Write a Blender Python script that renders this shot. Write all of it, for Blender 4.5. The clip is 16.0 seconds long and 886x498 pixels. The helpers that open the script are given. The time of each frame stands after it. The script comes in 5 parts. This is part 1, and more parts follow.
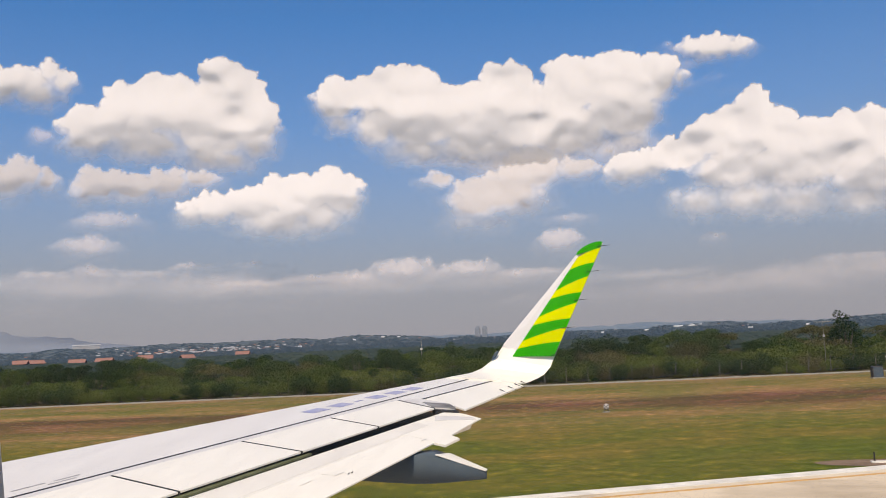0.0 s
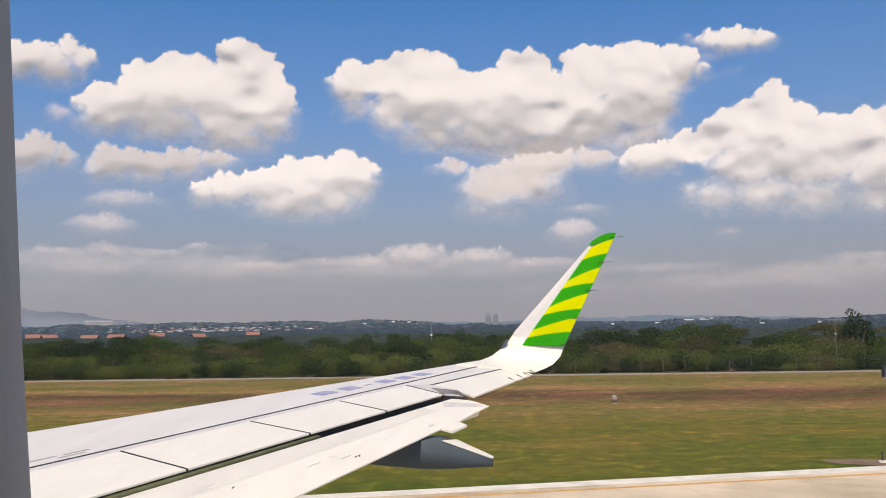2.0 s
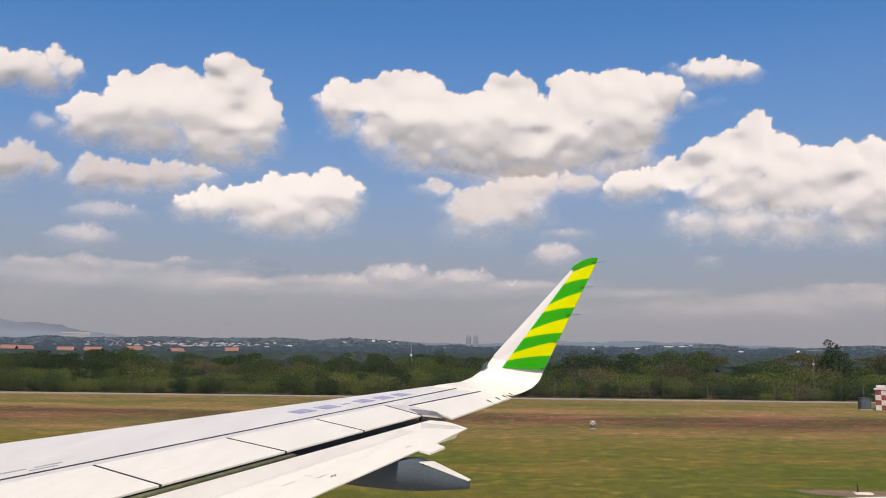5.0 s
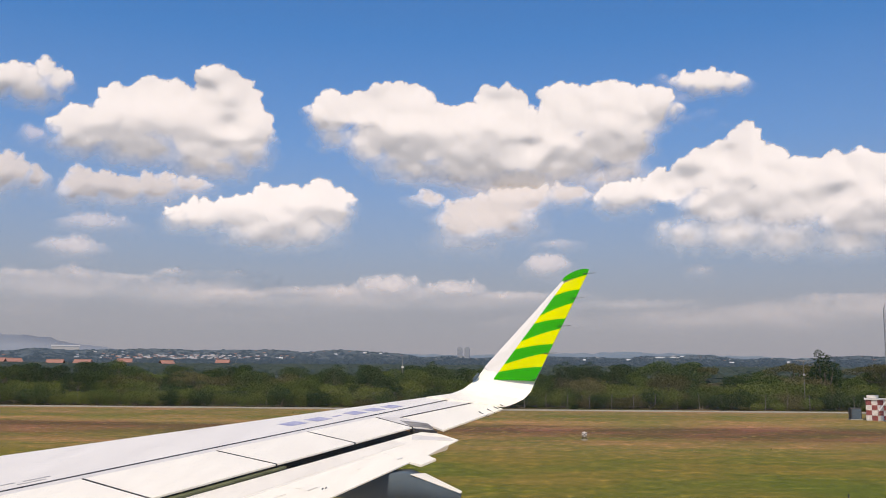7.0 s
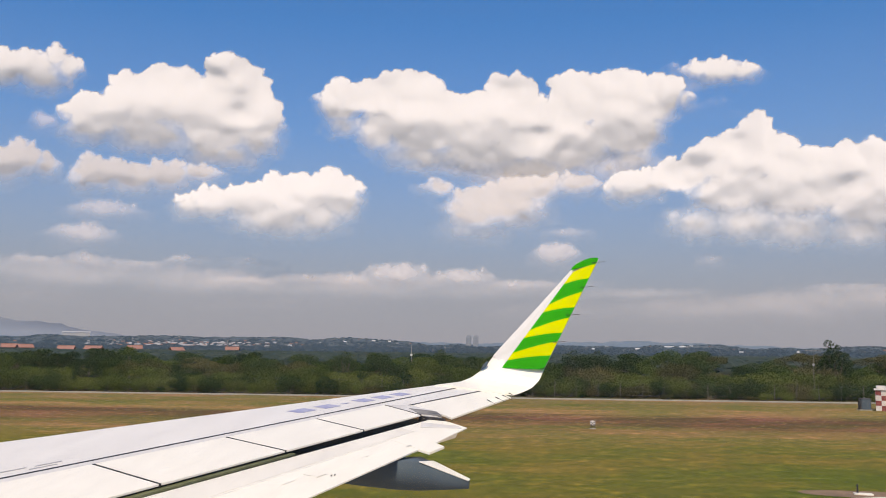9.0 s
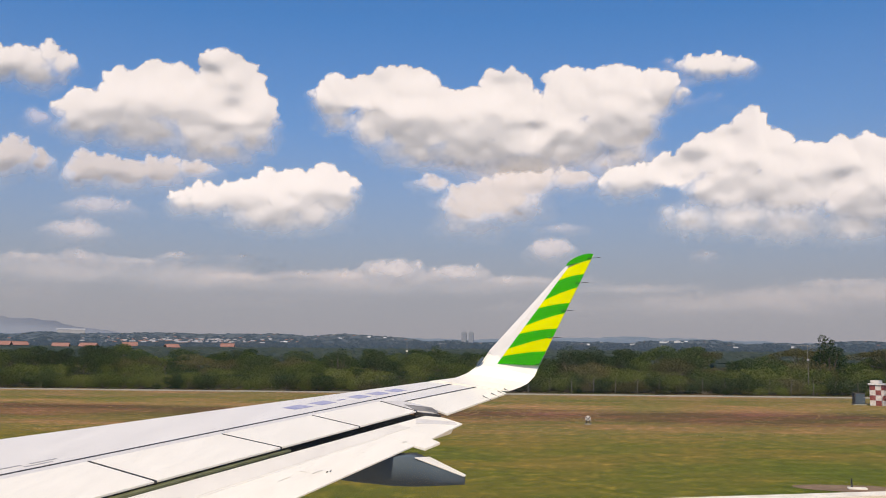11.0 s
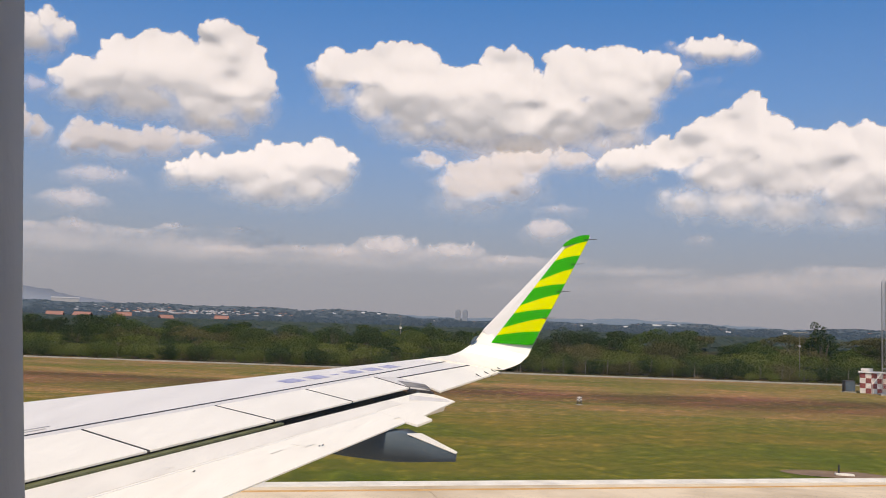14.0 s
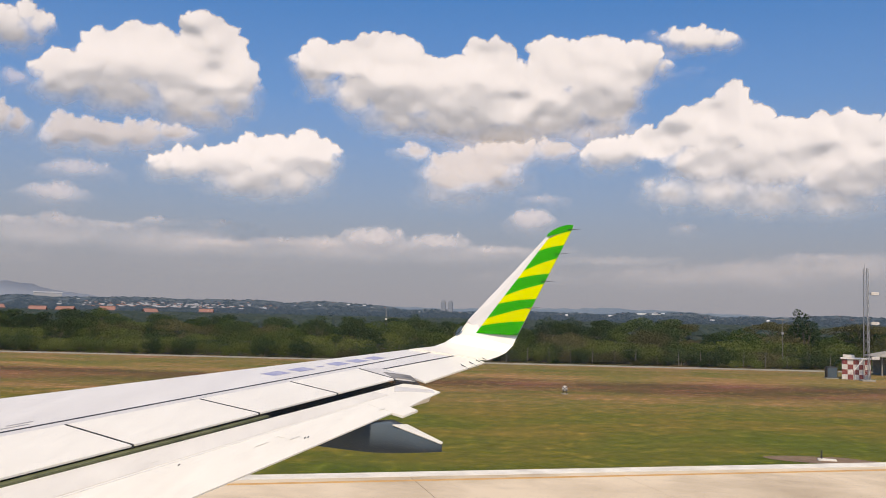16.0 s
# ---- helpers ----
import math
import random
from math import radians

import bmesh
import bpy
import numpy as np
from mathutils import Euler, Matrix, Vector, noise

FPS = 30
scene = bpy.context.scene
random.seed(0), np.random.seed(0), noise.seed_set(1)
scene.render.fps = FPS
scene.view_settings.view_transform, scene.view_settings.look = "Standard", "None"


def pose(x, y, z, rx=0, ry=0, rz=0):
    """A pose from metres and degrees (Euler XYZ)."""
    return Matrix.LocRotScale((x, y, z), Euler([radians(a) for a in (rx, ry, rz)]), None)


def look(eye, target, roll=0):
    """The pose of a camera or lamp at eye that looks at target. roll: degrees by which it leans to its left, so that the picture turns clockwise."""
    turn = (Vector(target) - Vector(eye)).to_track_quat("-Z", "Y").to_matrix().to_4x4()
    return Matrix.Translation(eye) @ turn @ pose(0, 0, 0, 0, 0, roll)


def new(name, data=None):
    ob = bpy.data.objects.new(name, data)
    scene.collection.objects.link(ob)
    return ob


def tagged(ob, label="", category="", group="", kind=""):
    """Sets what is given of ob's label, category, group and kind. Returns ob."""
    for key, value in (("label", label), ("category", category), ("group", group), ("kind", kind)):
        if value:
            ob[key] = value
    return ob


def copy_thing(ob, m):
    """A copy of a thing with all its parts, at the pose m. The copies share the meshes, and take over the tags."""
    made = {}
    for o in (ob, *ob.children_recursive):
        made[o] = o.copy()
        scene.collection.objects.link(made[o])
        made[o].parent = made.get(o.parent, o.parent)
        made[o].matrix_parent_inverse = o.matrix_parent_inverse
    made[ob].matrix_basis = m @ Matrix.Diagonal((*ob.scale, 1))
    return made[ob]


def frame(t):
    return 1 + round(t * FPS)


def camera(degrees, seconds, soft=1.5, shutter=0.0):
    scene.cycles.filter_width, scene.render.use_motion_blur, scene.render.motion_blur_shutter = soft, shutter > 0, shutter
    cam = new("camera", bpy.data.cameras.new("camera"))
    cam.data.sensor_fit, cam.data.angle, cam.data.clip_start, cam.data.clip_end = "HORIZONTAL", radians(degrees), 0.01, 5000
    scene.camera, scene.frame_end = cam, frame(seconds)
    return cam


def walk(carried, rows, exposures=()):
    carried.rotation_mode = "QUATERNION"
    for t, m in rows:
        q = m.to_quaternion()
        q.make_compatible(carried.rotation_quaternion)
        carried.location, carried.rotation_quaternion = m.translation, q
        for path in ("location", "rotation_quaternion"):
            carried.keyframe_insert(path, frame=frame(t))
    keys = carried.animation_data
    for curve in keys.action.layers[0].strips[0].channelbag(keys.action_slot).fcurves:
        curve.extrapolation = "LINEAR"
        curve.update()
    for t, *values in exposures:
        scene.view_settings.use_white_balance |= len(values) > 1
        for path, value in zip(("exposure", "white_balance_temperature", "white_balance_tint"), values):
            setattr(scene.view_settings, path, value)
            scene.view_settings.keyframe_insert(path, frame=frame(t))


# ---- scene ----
EYE = 4.4
cam = camera(52.4, 16.0, soft=0.9)
PATH = [
    (0, pose(0.0012, 0, EYE, 96.09, 2.60, 11.43)),
    (0.5, pose(0.0, 0, EYE, 96.54, 2.37, 11.64)),
    (1, pose(-0.0006, 0, EYE, 96.47, 1.68, 11.81)),
    (1.5, pose(-0.0018, 0, EYE, 95.68, 0.95, 11.96)),
    (2, pose(-0.0021, 0, EYE, 95.26, 0.89, 12.06)),
    (2.5, pose(-0.0016, 0, EYE, 95.31, 0.76, 12.14)),
    (3, pose(-0.0009, 0, EYE, 95.56, 0.47, 11.97)),
    (3.5, pose(-0.0017, 0, EYE, 95.80, 0.11, 11.83)),
    (4, pose(-0.0016, 0, EYE, 96.18, -0.43, 11.52)),
    (4.5, pose(-0.0016, 0, EYE, 96.37, -0.62, 11.08)),
    (7, pose(0.0025, 0, EYE, 97.30, -0.38, 10.26)),
    (7.5, pose(0.0028, 0, EYE, 97.02, -1.04, 10.35)),
    (8, pose(0.0028, 0, EYE, 96.81, -0.89, 10.44)),
    (10.5, pose(0.002, 0, EYE, 96.35, -0.62, 11.15)),
    (11, pose(0.002, 0, EYE, 96.31, -0.51, 10.52)),
    (11.5, pose(0.0022, 0, EYE, 96.16, -0.66, 10.12)),
    (12, pose(0.0022, 0, EYE, 95.89, -1.03, 10.09)),
    (12.5, pose(0.002, 0, EYE, 95.61, -0.58, 10.31)),
    (13, pose(0.002, 0, EYE, 95.68, -0.50, 10.37)),
    (13.5, pose(0.001, 0, EYE, 95.83, -1.02, 10.01)),
    (14, pose(-0.0102, 0, EYE, 94.91, -1.92, 10.12)),
    (14.5, pose(0.0015, 0, EYE, 94.55, -2.61, 10.10)),
    (15, pose(0.002, 0, EYE, 94.72, -1.52, 9.77)),
    (15.5, pose(0.002, 0, EYE, 94.21, -0.49, 9.25)),
    (16, pose(0.002, 0, EYE, 94.36, -1.34, 9.20)),
]
walk(cam, PATH, [(0, -0.11, 8400, 14), (4.5, -0.11, 8400, 14), (7, -0.04, 8250, 14), (10.5, -0.07, 8350, 14), (16, -0.10, 8400, 14)])

# ---- light ----


def ramp(nodes, stops, mode="LINEAR"):
    r = nodes.new("ShaderNodeValToRGB")
    r.color_ramp.interpolation = mode
    while len(r.color_ramp.elements) < len(stops):
        r.color_ramp.elements.new(0.5)
    for e, (p, c) in zip(r.color_ramp.elements, stops):
        e.position = p
    for e, (p, c) in zip(r.color_ramp.elements, stops):
        e.color = (*c, 1)
    return r


SUN_EL, SUN_AZ = 53.0, 170.0    # degrees; azimuth clockwise from +y: behind the camera
sun_way = Vector((math.sin(radians(SUN_AZ)) * math.cos(radians(SUN_EL)),
                  math.cos(radians(SUN_AZ)) * math.cos(radians(SUN_EL)), math.sin(radians(SUN_EL))))
sun = new("sun", bpy.data.lights.new("sun", "SUN"))
sun.data.energy, sun.data.angle, sun.data.color = 4.6, radians(0.6), (1.0, 0.92, 0.81)
sun.matrix_world = look(sun_way * 100, (0, 0, 0))

world = bpy.data.worlds.new("sky")
world.use_nodes = True
scene.world = world
wn, wl = world.node_tree.nodes, world.node_tree.links
sky = wn.new("ShaderNodeTexSky")
sky.sky_type, sky.sun_disc = "NISHITA", False
sky.sun_elevation, sky.sun_rotation = radians(SUN_EL), radians(SUN_AZ)
sky.air_density, sky.dust_density, sky.ozone_density, sky.altitude = 1.0, 1.2, 2.5, 0
back = wn["Background"]
back.inputs["Strength"].default_value = 0.105
wcoord = wn.new("ShaderNodeTexCoord")
wsep = wn.new("ShaderNodeSeparateXYZ")
wl.new(wcoord.outputs["Generated"], wsep.inputs[0])
# the milky haze of a hot day, thick at the horizon and gone some twenty degrees up
wramp = ramp(wn, [(0.0, (0.97,) * 3), (0.055, (0.93,) * 3), (0.10, (0.80,) * 3), (0.155, (0.60,) * 3), (0.24, (0.25,) * 3), (0.35, (0.02,) * 3)])
wmix = wn.new("ShaderNodeMix")
wmix.data_type = "RGBA"
wl.new(wsep.outputs[2], wramp.inputs[0])
wl.new(wramp.outputs[0], wmix.inputs[0])
wtint = wn.new("ShaderNodeMix")
wtint.data_type, wtint.blend_type = "RGBA", "MULTIPLY"
wtint.inputs[0].default_value = 1.0
wl.new(sky.outputs[0], wtint.inputs[6])
wtint.inputs[7].default_value = (0.275, 0.945, 1.66, 1)
wl.new(wtint.outputs[2], wmix.inputs[6])
wmix.inputs[7].default_value = (3.12, 3.45, 4.5, 1)
wl.new(wmix.outputs[2], back.inputs[0])

# ---- materials ----


def tree_of(name):
    m = bpy.data.materials.new(name)
    m.use_nodes = True
    return m, m.node_tree.nodes, m.node_tree.links, m.node_tree.nodes["Principled BSDF"]


def noisy(nodes, links, scale, detail=6, rough=0.6, stretch=(1, 1, 1)):
    co = nodes.new("ShaderNodeTexCoord")
    mp = nodes.new("ShaderNodeMapping")
    mp.inputs["Scale"].default_value = stretch
    n = nodes.new("ShaderNodeTexNoise")
    n.inputs["Scale"].default_value, n.inputs["Detail"].default_value, n.inputs["Roughness"].default_value = scale, detail, rough
    links.new(co.outputs["Object"], mp.inputs[0])
    links.new(mp.outputs[0], n.inputs["Vector"])
    return n


def surface(name, dark, light, scale=3.0, rough=0.6, metal=0.0, bump=0.0, bump_scale=40.0, stretch=(1, 1, 1), lo=0.35, hi=0.65):
    """A material whose colour wanders between two tones, with a fine relief."""
    m, n, l, b = tree_of(name)
    t = noisy(n, l, scale, stretch=stretch)
    r = ramp(n, [(lo, dark), (hi, light)])
    l.new(t.outputs[0], r.inputs[0])
    l.new(r.outputs[0], b.inputs["Base Color"])
    b.inputs["Roughness"].default_value, b.inputs["Metallic"].default_value = rough, metal
    if bump:
        t2 = noisy(n, l, bump_scale)
        bp = n.new("ShaderNodeBump")
        bp.inputs["Strength"].default_value, bp.inputs["Distance"].default_value = bump, 0.02
        l.new(t2.outputs[0], bp.inputs["Height"])
        l.new(bp.outputs[0], b.inputs["Normal"])
    return m


WHITE = surface("white_paint", (0.75, 0.715, 0.635), (0.82, 0.785, 0.70), 2.2, 0.36, stretch=(3, 0.6, 1))
SKIN = surface("grey_wing_paint", (0.64, 0.615, 0.58), (0.715, 0.69, 0.65), 1.6, 0.34, stretch=(3, 0.5, 1))
SKIN_EDGE = surface("pale_grey_paint", (0.53, 0.51, 0.49), (0.64, 0.62, 0.595), 5, 0.4, stretch=(3, 0.5, 1))
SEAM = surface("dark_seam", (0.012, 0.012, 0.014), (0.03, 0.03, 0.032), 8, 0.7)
OLIVE = surface("olive_primer", (0.075, 0.085, 0.035), (0.14, 0.15, 0.07), 5, 0.5)
# on the fairing this dark tone holds the wing's shade
FAIRING = surface("dark_blue_grey", (0.045, 0.07, 0.094), (0.056, 0.084, 0.11), 3, 0.85)
EDGE_GREY = surface("edge_shade_grey", (0.60, 0.59, 0.585), (0.66, 0.65, 0.64), 1.0, 0.4)
NOSE = surface("flap_nose_shade", (0.64, 0.61, 0.555), (0.73, 0.70, 0.635), 3, 0.42, stretch=(2, 0.5, 1))
SMUDGE = surface("dirty_white_paint", (0.62, 0.60, 0.55), (0.71, 0.68, 0.62), 7, 0.5)
SHEET = surface("white_sheet_roof", (0.62, 0.62, 0.62), (0.75, 0.75, 0.74), 3, 0.6)
GREEN = surface("green_paint", (0.0, 0.27, 0.002), (0.0, 0.31, 0.002), 2, 0.55)
YELLOW = surface("lime_paint", (0.50, 0.54, 0.002), (0.60, 0.63, 0.003), 2, 0.5)
for _paint in (GREEN, YELLOW):
    _paint.node_tree.nodes["Principled BSDF"].inputs["Specular IOR Level"].default_value = 0.03
BLUE = surface("blue_lettering", (0.20, 0.22, 0.40), (0.42, 0.42, 0.53), 14, 0.4)
FAINT = surface("worn_lettering", (0.30, 0.30, 0.31), (0.42, 0.42, 0.43), 9, 0.5)
STAIN = surface("oil_streak", (0.66, 0.64, 0.60), (0.76, 0.74, 0.70), 14, 0.5)
METAL = surface("bare_metal", (0.35, 0.35, 0.36), (0.5, 0.5, 0.5), 6, 0.35, 0.9)
LINING = surface("cabin_plastic", (0.46, 0.45, 0.42), (0.54, 0.53, 0.50), 4, 0.6, bump=0.1)
BARK = surface("bark", (0.07, 0.055, 0.04), (0.17, 0.14, 0.11), 9, 0.9, bump=0.6, bump_scale=30)
POST_DARK = surface("mossy_concrete", (0.13, 0.13, 0.11), (0.22, 0.21, 0.18), 6, 0.9)
POST = surface("weathered_concrete", (0.22, 0.21, 0.18), (0.34, 0.32, 0.28), 6, 0.9, bump=0.3)
WIRE = surface("fence_wire", (0.10, 0.10, 0.10), (0.16, 0.16, 0.16), 6, 0.6, 0.5)
SLAB = surface("pale_concrete", (0.42, 0.33, 0.225), (0.66, 0.54, 0.39), 0.3, 0.85, bump=0.25, bump_scale=25, lo=0.3, hi=0.6)
# the slabs share one mesh, so their stains follow the place and not the piece
_n, _l = SLAB.node_tree.nodes, SLAB.node_tree.links
_place = _n.new("ShaderNodeNewGeometry")
for _node in [q for q in _n if q.bl_idname == "ShaderNodeMapping"]:
    _l.new(_place.outputs["Position"], _node.inputs[0])
_stain = _n.new("ShaderNodeTexNoise")
_stain.inputs["Scale"].default_value, _stain.inputs["Detail"].default_value, _stain.inputs["Roughness"].default_value = 0.28, 7, 0.6
_squash = _n.new("ShaderNodeMapping")
_squash.inputs["Scale"].default_value, _squash.inputs["Rotation"].default_value = (0.5, 1.6, 1), (0, 0, 0.9)
_l.new(_place.outputs["Position"], _squash.inputs[0])
_l.new(_squash.outputs[0], _stain.inputs["Vector"])
_wear = ramp(_n, [(0.36, (0.80, 0.78, 0.76)), (0.50, (1, 1, 1))])
_l.new(_stain.outputs[0], _wear.inputs[0])
_soil = _n.new("ShaderNodeMix")
_soil.data_type, _soil.blend_type = "RGBA", "MULTIPLY"
_soil.inputs[0].default_value = 1.0
_base = _n["Principled BSDF"].inputs["Base Color"]
_l.new(_base.links[0].from_socket, _soil.inputs[6])
_l.new(_wear.outputs[0], _soil.inputs[7])
_l.new(_soil.outputs[2], _base)
# far tower colours are blended towards the haze
HAZY = surface("hazed_plaster", (0.20, 0.225, 0.265), (0.24, 0.265, 0.30), 3, 0.9)
HAZY_DARK = surface("hazed_glass", (0.15, 0.175, 0.21), (0.18, 0.205, 0.24), 3, 0.6)
KERB = surface("kerb_paint", (0.58, 0.54, 0.47), (0.76, 0.72, 0.64), 1.2, 0.8)
AMBER = surface("amber_line", (0.50, 0.27, 0.07), (0.62, 0.36, 0.12), 2, 0.7)
ASPHALT = surface("asphalt", (0.04, 0.04, 0.043), (0.065, 0.064, 0.066), 2, 0.9, bump=0.4, bump_scale=60)
# roof and wall colours are dulled to carry distance haze
ROOF_RED = surface("terracotta_roof", (0.20, 0.10, 0.08), (0.31, 0.16, 0.125), 3, 0.8)
ROOF_PALE = surface("pale_sheet_roof", (0.24, 0.25, 0.26), (0.42, 0.42, 0.43), 3, 0.6)
PLASTER = surface("plaster", (0.17, 0.165, 0.16), (0.29, 0.28, 0.27), 2, 0.9)
GLASSY = surface("window_dark", (0.03, 0.035, 0.04), (0.06, 0.07, 0.08), 3, 0.15)
CHALK = surface("chalky_white_paint", (0.50, 0.47, 0.44), (0.66, 0.62, 0.58), 5, 0.7)
BLACK = surface("black_paint", (0.02, 0.02, 0.02), (0.04, 0.04, 0.04), 5, 0.6)


def foliage(name, dark, mid, light, thin=0.35):
    m, n, l, b = tree_of(name)
    g = n.new("ShaderNodeNewGeometry")
    r = ramp(n, [(0.0, dark), (0.55, mid), (1.0, light)])
    t = noisy(n, l, 1.1, 3)
    a = n.new("ShaderNodeMath")
    a.operation = "MULTIPLY_ADD"
    a.inputs[1].default_value, a.inputs[2].default_value = 0.5, 0.0
    l.new(g.outputs["Random Per Island"], a.inputs[0])
    s = n.new("ShaderNodeMath")
    s.operation = "MULTIPLY_ADD"
    s.inputs[1].default_value = 0.6
    l.new(t.outputs[0], s.inputs[0])
    l.new(a.outputs[0], s.inputs[2])
    o = n.new("ShaderNodeObjectInfo")
    s2 = n.new("ShaderNodeMath")
    s2.operation = "MULTIPLY_ADD"
    s2.inputs[1].default_value = 0.65
    l.new(o.outputs["Random"], s2.inputs[0])
    l.new(s.outputs[0], s2.inputs[2])
    s3 = n.new("ShaderNodeMath")
    s3.operation = "SUBTRACT"
    s3.inputs[1].default_value = 0.36
    l.new(s2.outputs[0], s3.inputs[0])
    l.new(s3.outputs[0], r.inputs[0])
    l.new(r.outputs[0], b.inputs["Base Color"])
    b.inputs["Roughness"].default_value = 0.75
    b.inputs["Specular IOR Level"].default_value = 0.12
    tr = n.new("ShaderNodeBsdfTranslucent")
    l.new(r.outputs[0], tr.inputs[0])
    mx = n.new("ShaderNodeMixShader")
    mx.inputs[0].default_value = thin
    l.new(b.outputs[0], mx.inputs[1])
    l.new(tr.outputs[0], mx.inputs[2])
    l.new(mx.outputs[0], n["Material Output"].inputs["Surface"])
    return m


LEAF = foliage("green_leaves", (0.028, 0.054, 0.013), (0.061, 0.098, 0.022), (0.125, 0.162, 0.040))
LEAF_DRY = foliage("olive_leaves", (0.052, 0.058, 0.022), (0.098, 0.097, 0.038), (0.165, 0.15, 0.064))
LEAF_DARK = foliage("dark_leaves", (0.018, 0.038, 0.014), (0.04, 0.07, 0.022), (0.075, 0.11, 0.035))
# lighter leaf tone with the sunlight on the front shrubs in it
LEAF_SUNNY = foliage("sunlit_shrub_leaves", (0.048, 0.076, 0.018), (0.108, 0.145, 0.034), (0.19, 0.215, 0.058))
BLADE = foliage("grass_blades", (0.20, 0.19, 0.04), (0.24, 0.22, 0.055), (0.30, 0.26, 0.08), 0.5)
BLADE_DRY = foliage("dry_grass_blades", (0.32, 0.24, 0.09), (0.36, 0.275, 0.11), (0.42, 0.32, 0.14), 0.5)

# the airfield: bands of mown, dry and scorched grass that run along the fence
FENCE_X, FENCE_Y = 0.9897, 0.143          # the way of the fence line
FENCE_N = 88.8                            # its distance from the camera's foot


def field(u, n, z=0.0):
    """A place on the airfield, u metres along the fence and n metres towards it."""
    return Vector((u * FENCE_X - n * FENCE_Y, u * FENCE_Y + n * FENCE_X, z))


def field_material():
    m, n, l, b = tree_of("airfield_grass")
    co = n.new("ShaderNodeTexCoord")
    mp = n.new("ShaderNodeMapping")
    mp.vector_type = "TEXTURE"
    mp.inputs["Rotation"].default_value = (0, 0, math.atan2(FENCE_Y, FENCE_X))
    l.new(co.outputs["Object"], mp.inputs[0])

    def tex(scale, stretch, detail=6, rough=0.65):
        sc = n.new("ShaderNodeVectorMath")
        sc.operation = "MULTIPLY"
        sc.inputs[1].default_value = stretch
        l.new(mp.outputs[0], sc.inputs[0])
        t = n.new("ShaderNodeTexNoise")
        t.inputs["Scale"].default_value, t.inputs["Detail"].default_value, t.inputs["Roughness"].default_value = scale, detail, rough
        l.new(sc.outputs[0], t.inputs["Vector"])
        return t

    def math2(op, a, bb, c=None):
        k = n.new("ShaderNodeMath")
        k.operation = op
        for i, v in enumerate((a, bb, c)):
            if v is None:
                continue
            if isinstance(v, (int, float)):
                k.inputs[i].default_value = v
            else:
                l.new(v, k.inputs[i])
        return k.outputs[0]

    sep = n.new("ShaderNodeSeparateXYZ")
    l.new(mp.outputs[0], sep.inputs[0])
    broad = tex(0.05, (0.35, 1, 1), 4)
    streak = tex(0.35, (0.12, 1, 1), 5)
    v = math2("MULTIPLY_ADD", math2("SUBTRACT", broad.outputs[0], 0.5), 26.0, sep.outputs[1])
    v = math2("MULTIPLY_ADD", math2("SUBTRACT", streak.outputs[0], 0.5), 9.0, v)
    v = math2("MULTIPLY_ADD", math2("SUBTRACT", tex(1.1, (0.3, 1, 1), 4).outputs[0], 0.5), 9.0, v)
    v = math2("DIVIDE", v, 100.0)
    bands = ramp(n, [(0.0, (0.094, 0.102, 0.011)), (0.30, (0.119, 0.120, 0.015)), (0.42, (0.142, 0.122, 0.021)), (0.52, (0.195, 0.138, 0.044)),
                     (0.62, (0.120, 0.066, 0.031)), (0.642, (0.11, 0.06, 0.031)), (0.69, (0.24, 0.155, 0.058)), (0.76, (0.17, 0.128, 0.040)),
                     (0.80, (0.14, 0.117, 0.033)), (0.86, (0.20, 0.135, 0.058)), (0.93, (0.06, 0.055, 0.024)), (1.0, (0.04, 0.045, 0.02))])
    l.new(v, bands.inputs[0])
    fine = tex(6.0, (0.8, 1.0, 1), 10, 0.8)
    tone = ramp(n, [(0.36, (0.68, 0.74, 0.70)), (0.5, (0.99, 1.0, 0.99)), (0.62, (1.45, 1.32, 1.35)), (0.70, (2.1, 1.8, 2.0))])
    l.new(fine.outputs[0], tone.inputs[0])
    mul = n.new("ShaderNodeMix")
    mul.data_type, mul.blend_type = "RGBA", "MULTIPLY"
    mul.inputs[0].default_value = 1.0
    l.new(bands.outputs[0], mul.inputs[6])
    l.new(tone.outputs[0], mul.inputs[7])
    # straw flecks and paler tufts, a pace or two across
    fleck = tex(1.7, (0.8, 0.8, 1), 8, 0.75)
    tone2 = ramp(n, [(0.40, (0.72, 0.80, 0.76)), (0.475, (0.92, 0.96, 0.94)), (0.535, (1.06, 1.04, 1.04)), (0.58, (1.45, 1.33, 1.4)), (0.63, (2.1, 1.8, 2.1))])
    l.new(fleck.outputs[0], tone2.inputs[0])
    mul2 = n.new("ShaderNodeMix")
    mul2.data_type, mul2.blend_type = "RGBA", "MULTIPLY"
    mul2.inputs[0].default_value = 1.0
    l.new(mul.outputs[2], mul2.inputs[6])
    l.new(tone2.outputs[0], mul2.inputs[7])
    # broad patches, some lush and some parched
    patch = tex(0.22, (0.55, 1.0, 1), 5, 0.6)
    tone3 = ramp(n, [(0.38, (0.74, 0.96, 0.72)), (0.48, (0.97, 1.02, 0.96)), (0.56, (1.18, 1.06, 1.15)), (0.66, (1.5, 1.2, 1.6))])
    l.new(patch.outputs[0], tone3.inputs[0])
    mul3 = n.new("ShaderNodeMix")
    mul3.data_type, mul3.blend_type = "RGBA", "MULTIPLY"
    mul3.inputs[0].default_value = 1.0
    l.new(mul2.outputs[2], mul3.inputs[6])
    l.new(tone3.outputs[0], mul3.inputs[7])
    l.new(mul3.outputs[2], b.inputs["Base Color"])
    b.inputs["Roughness"].default_value = 0.95
    b.inputs["Specular IOR Level"].default_value = 0.1
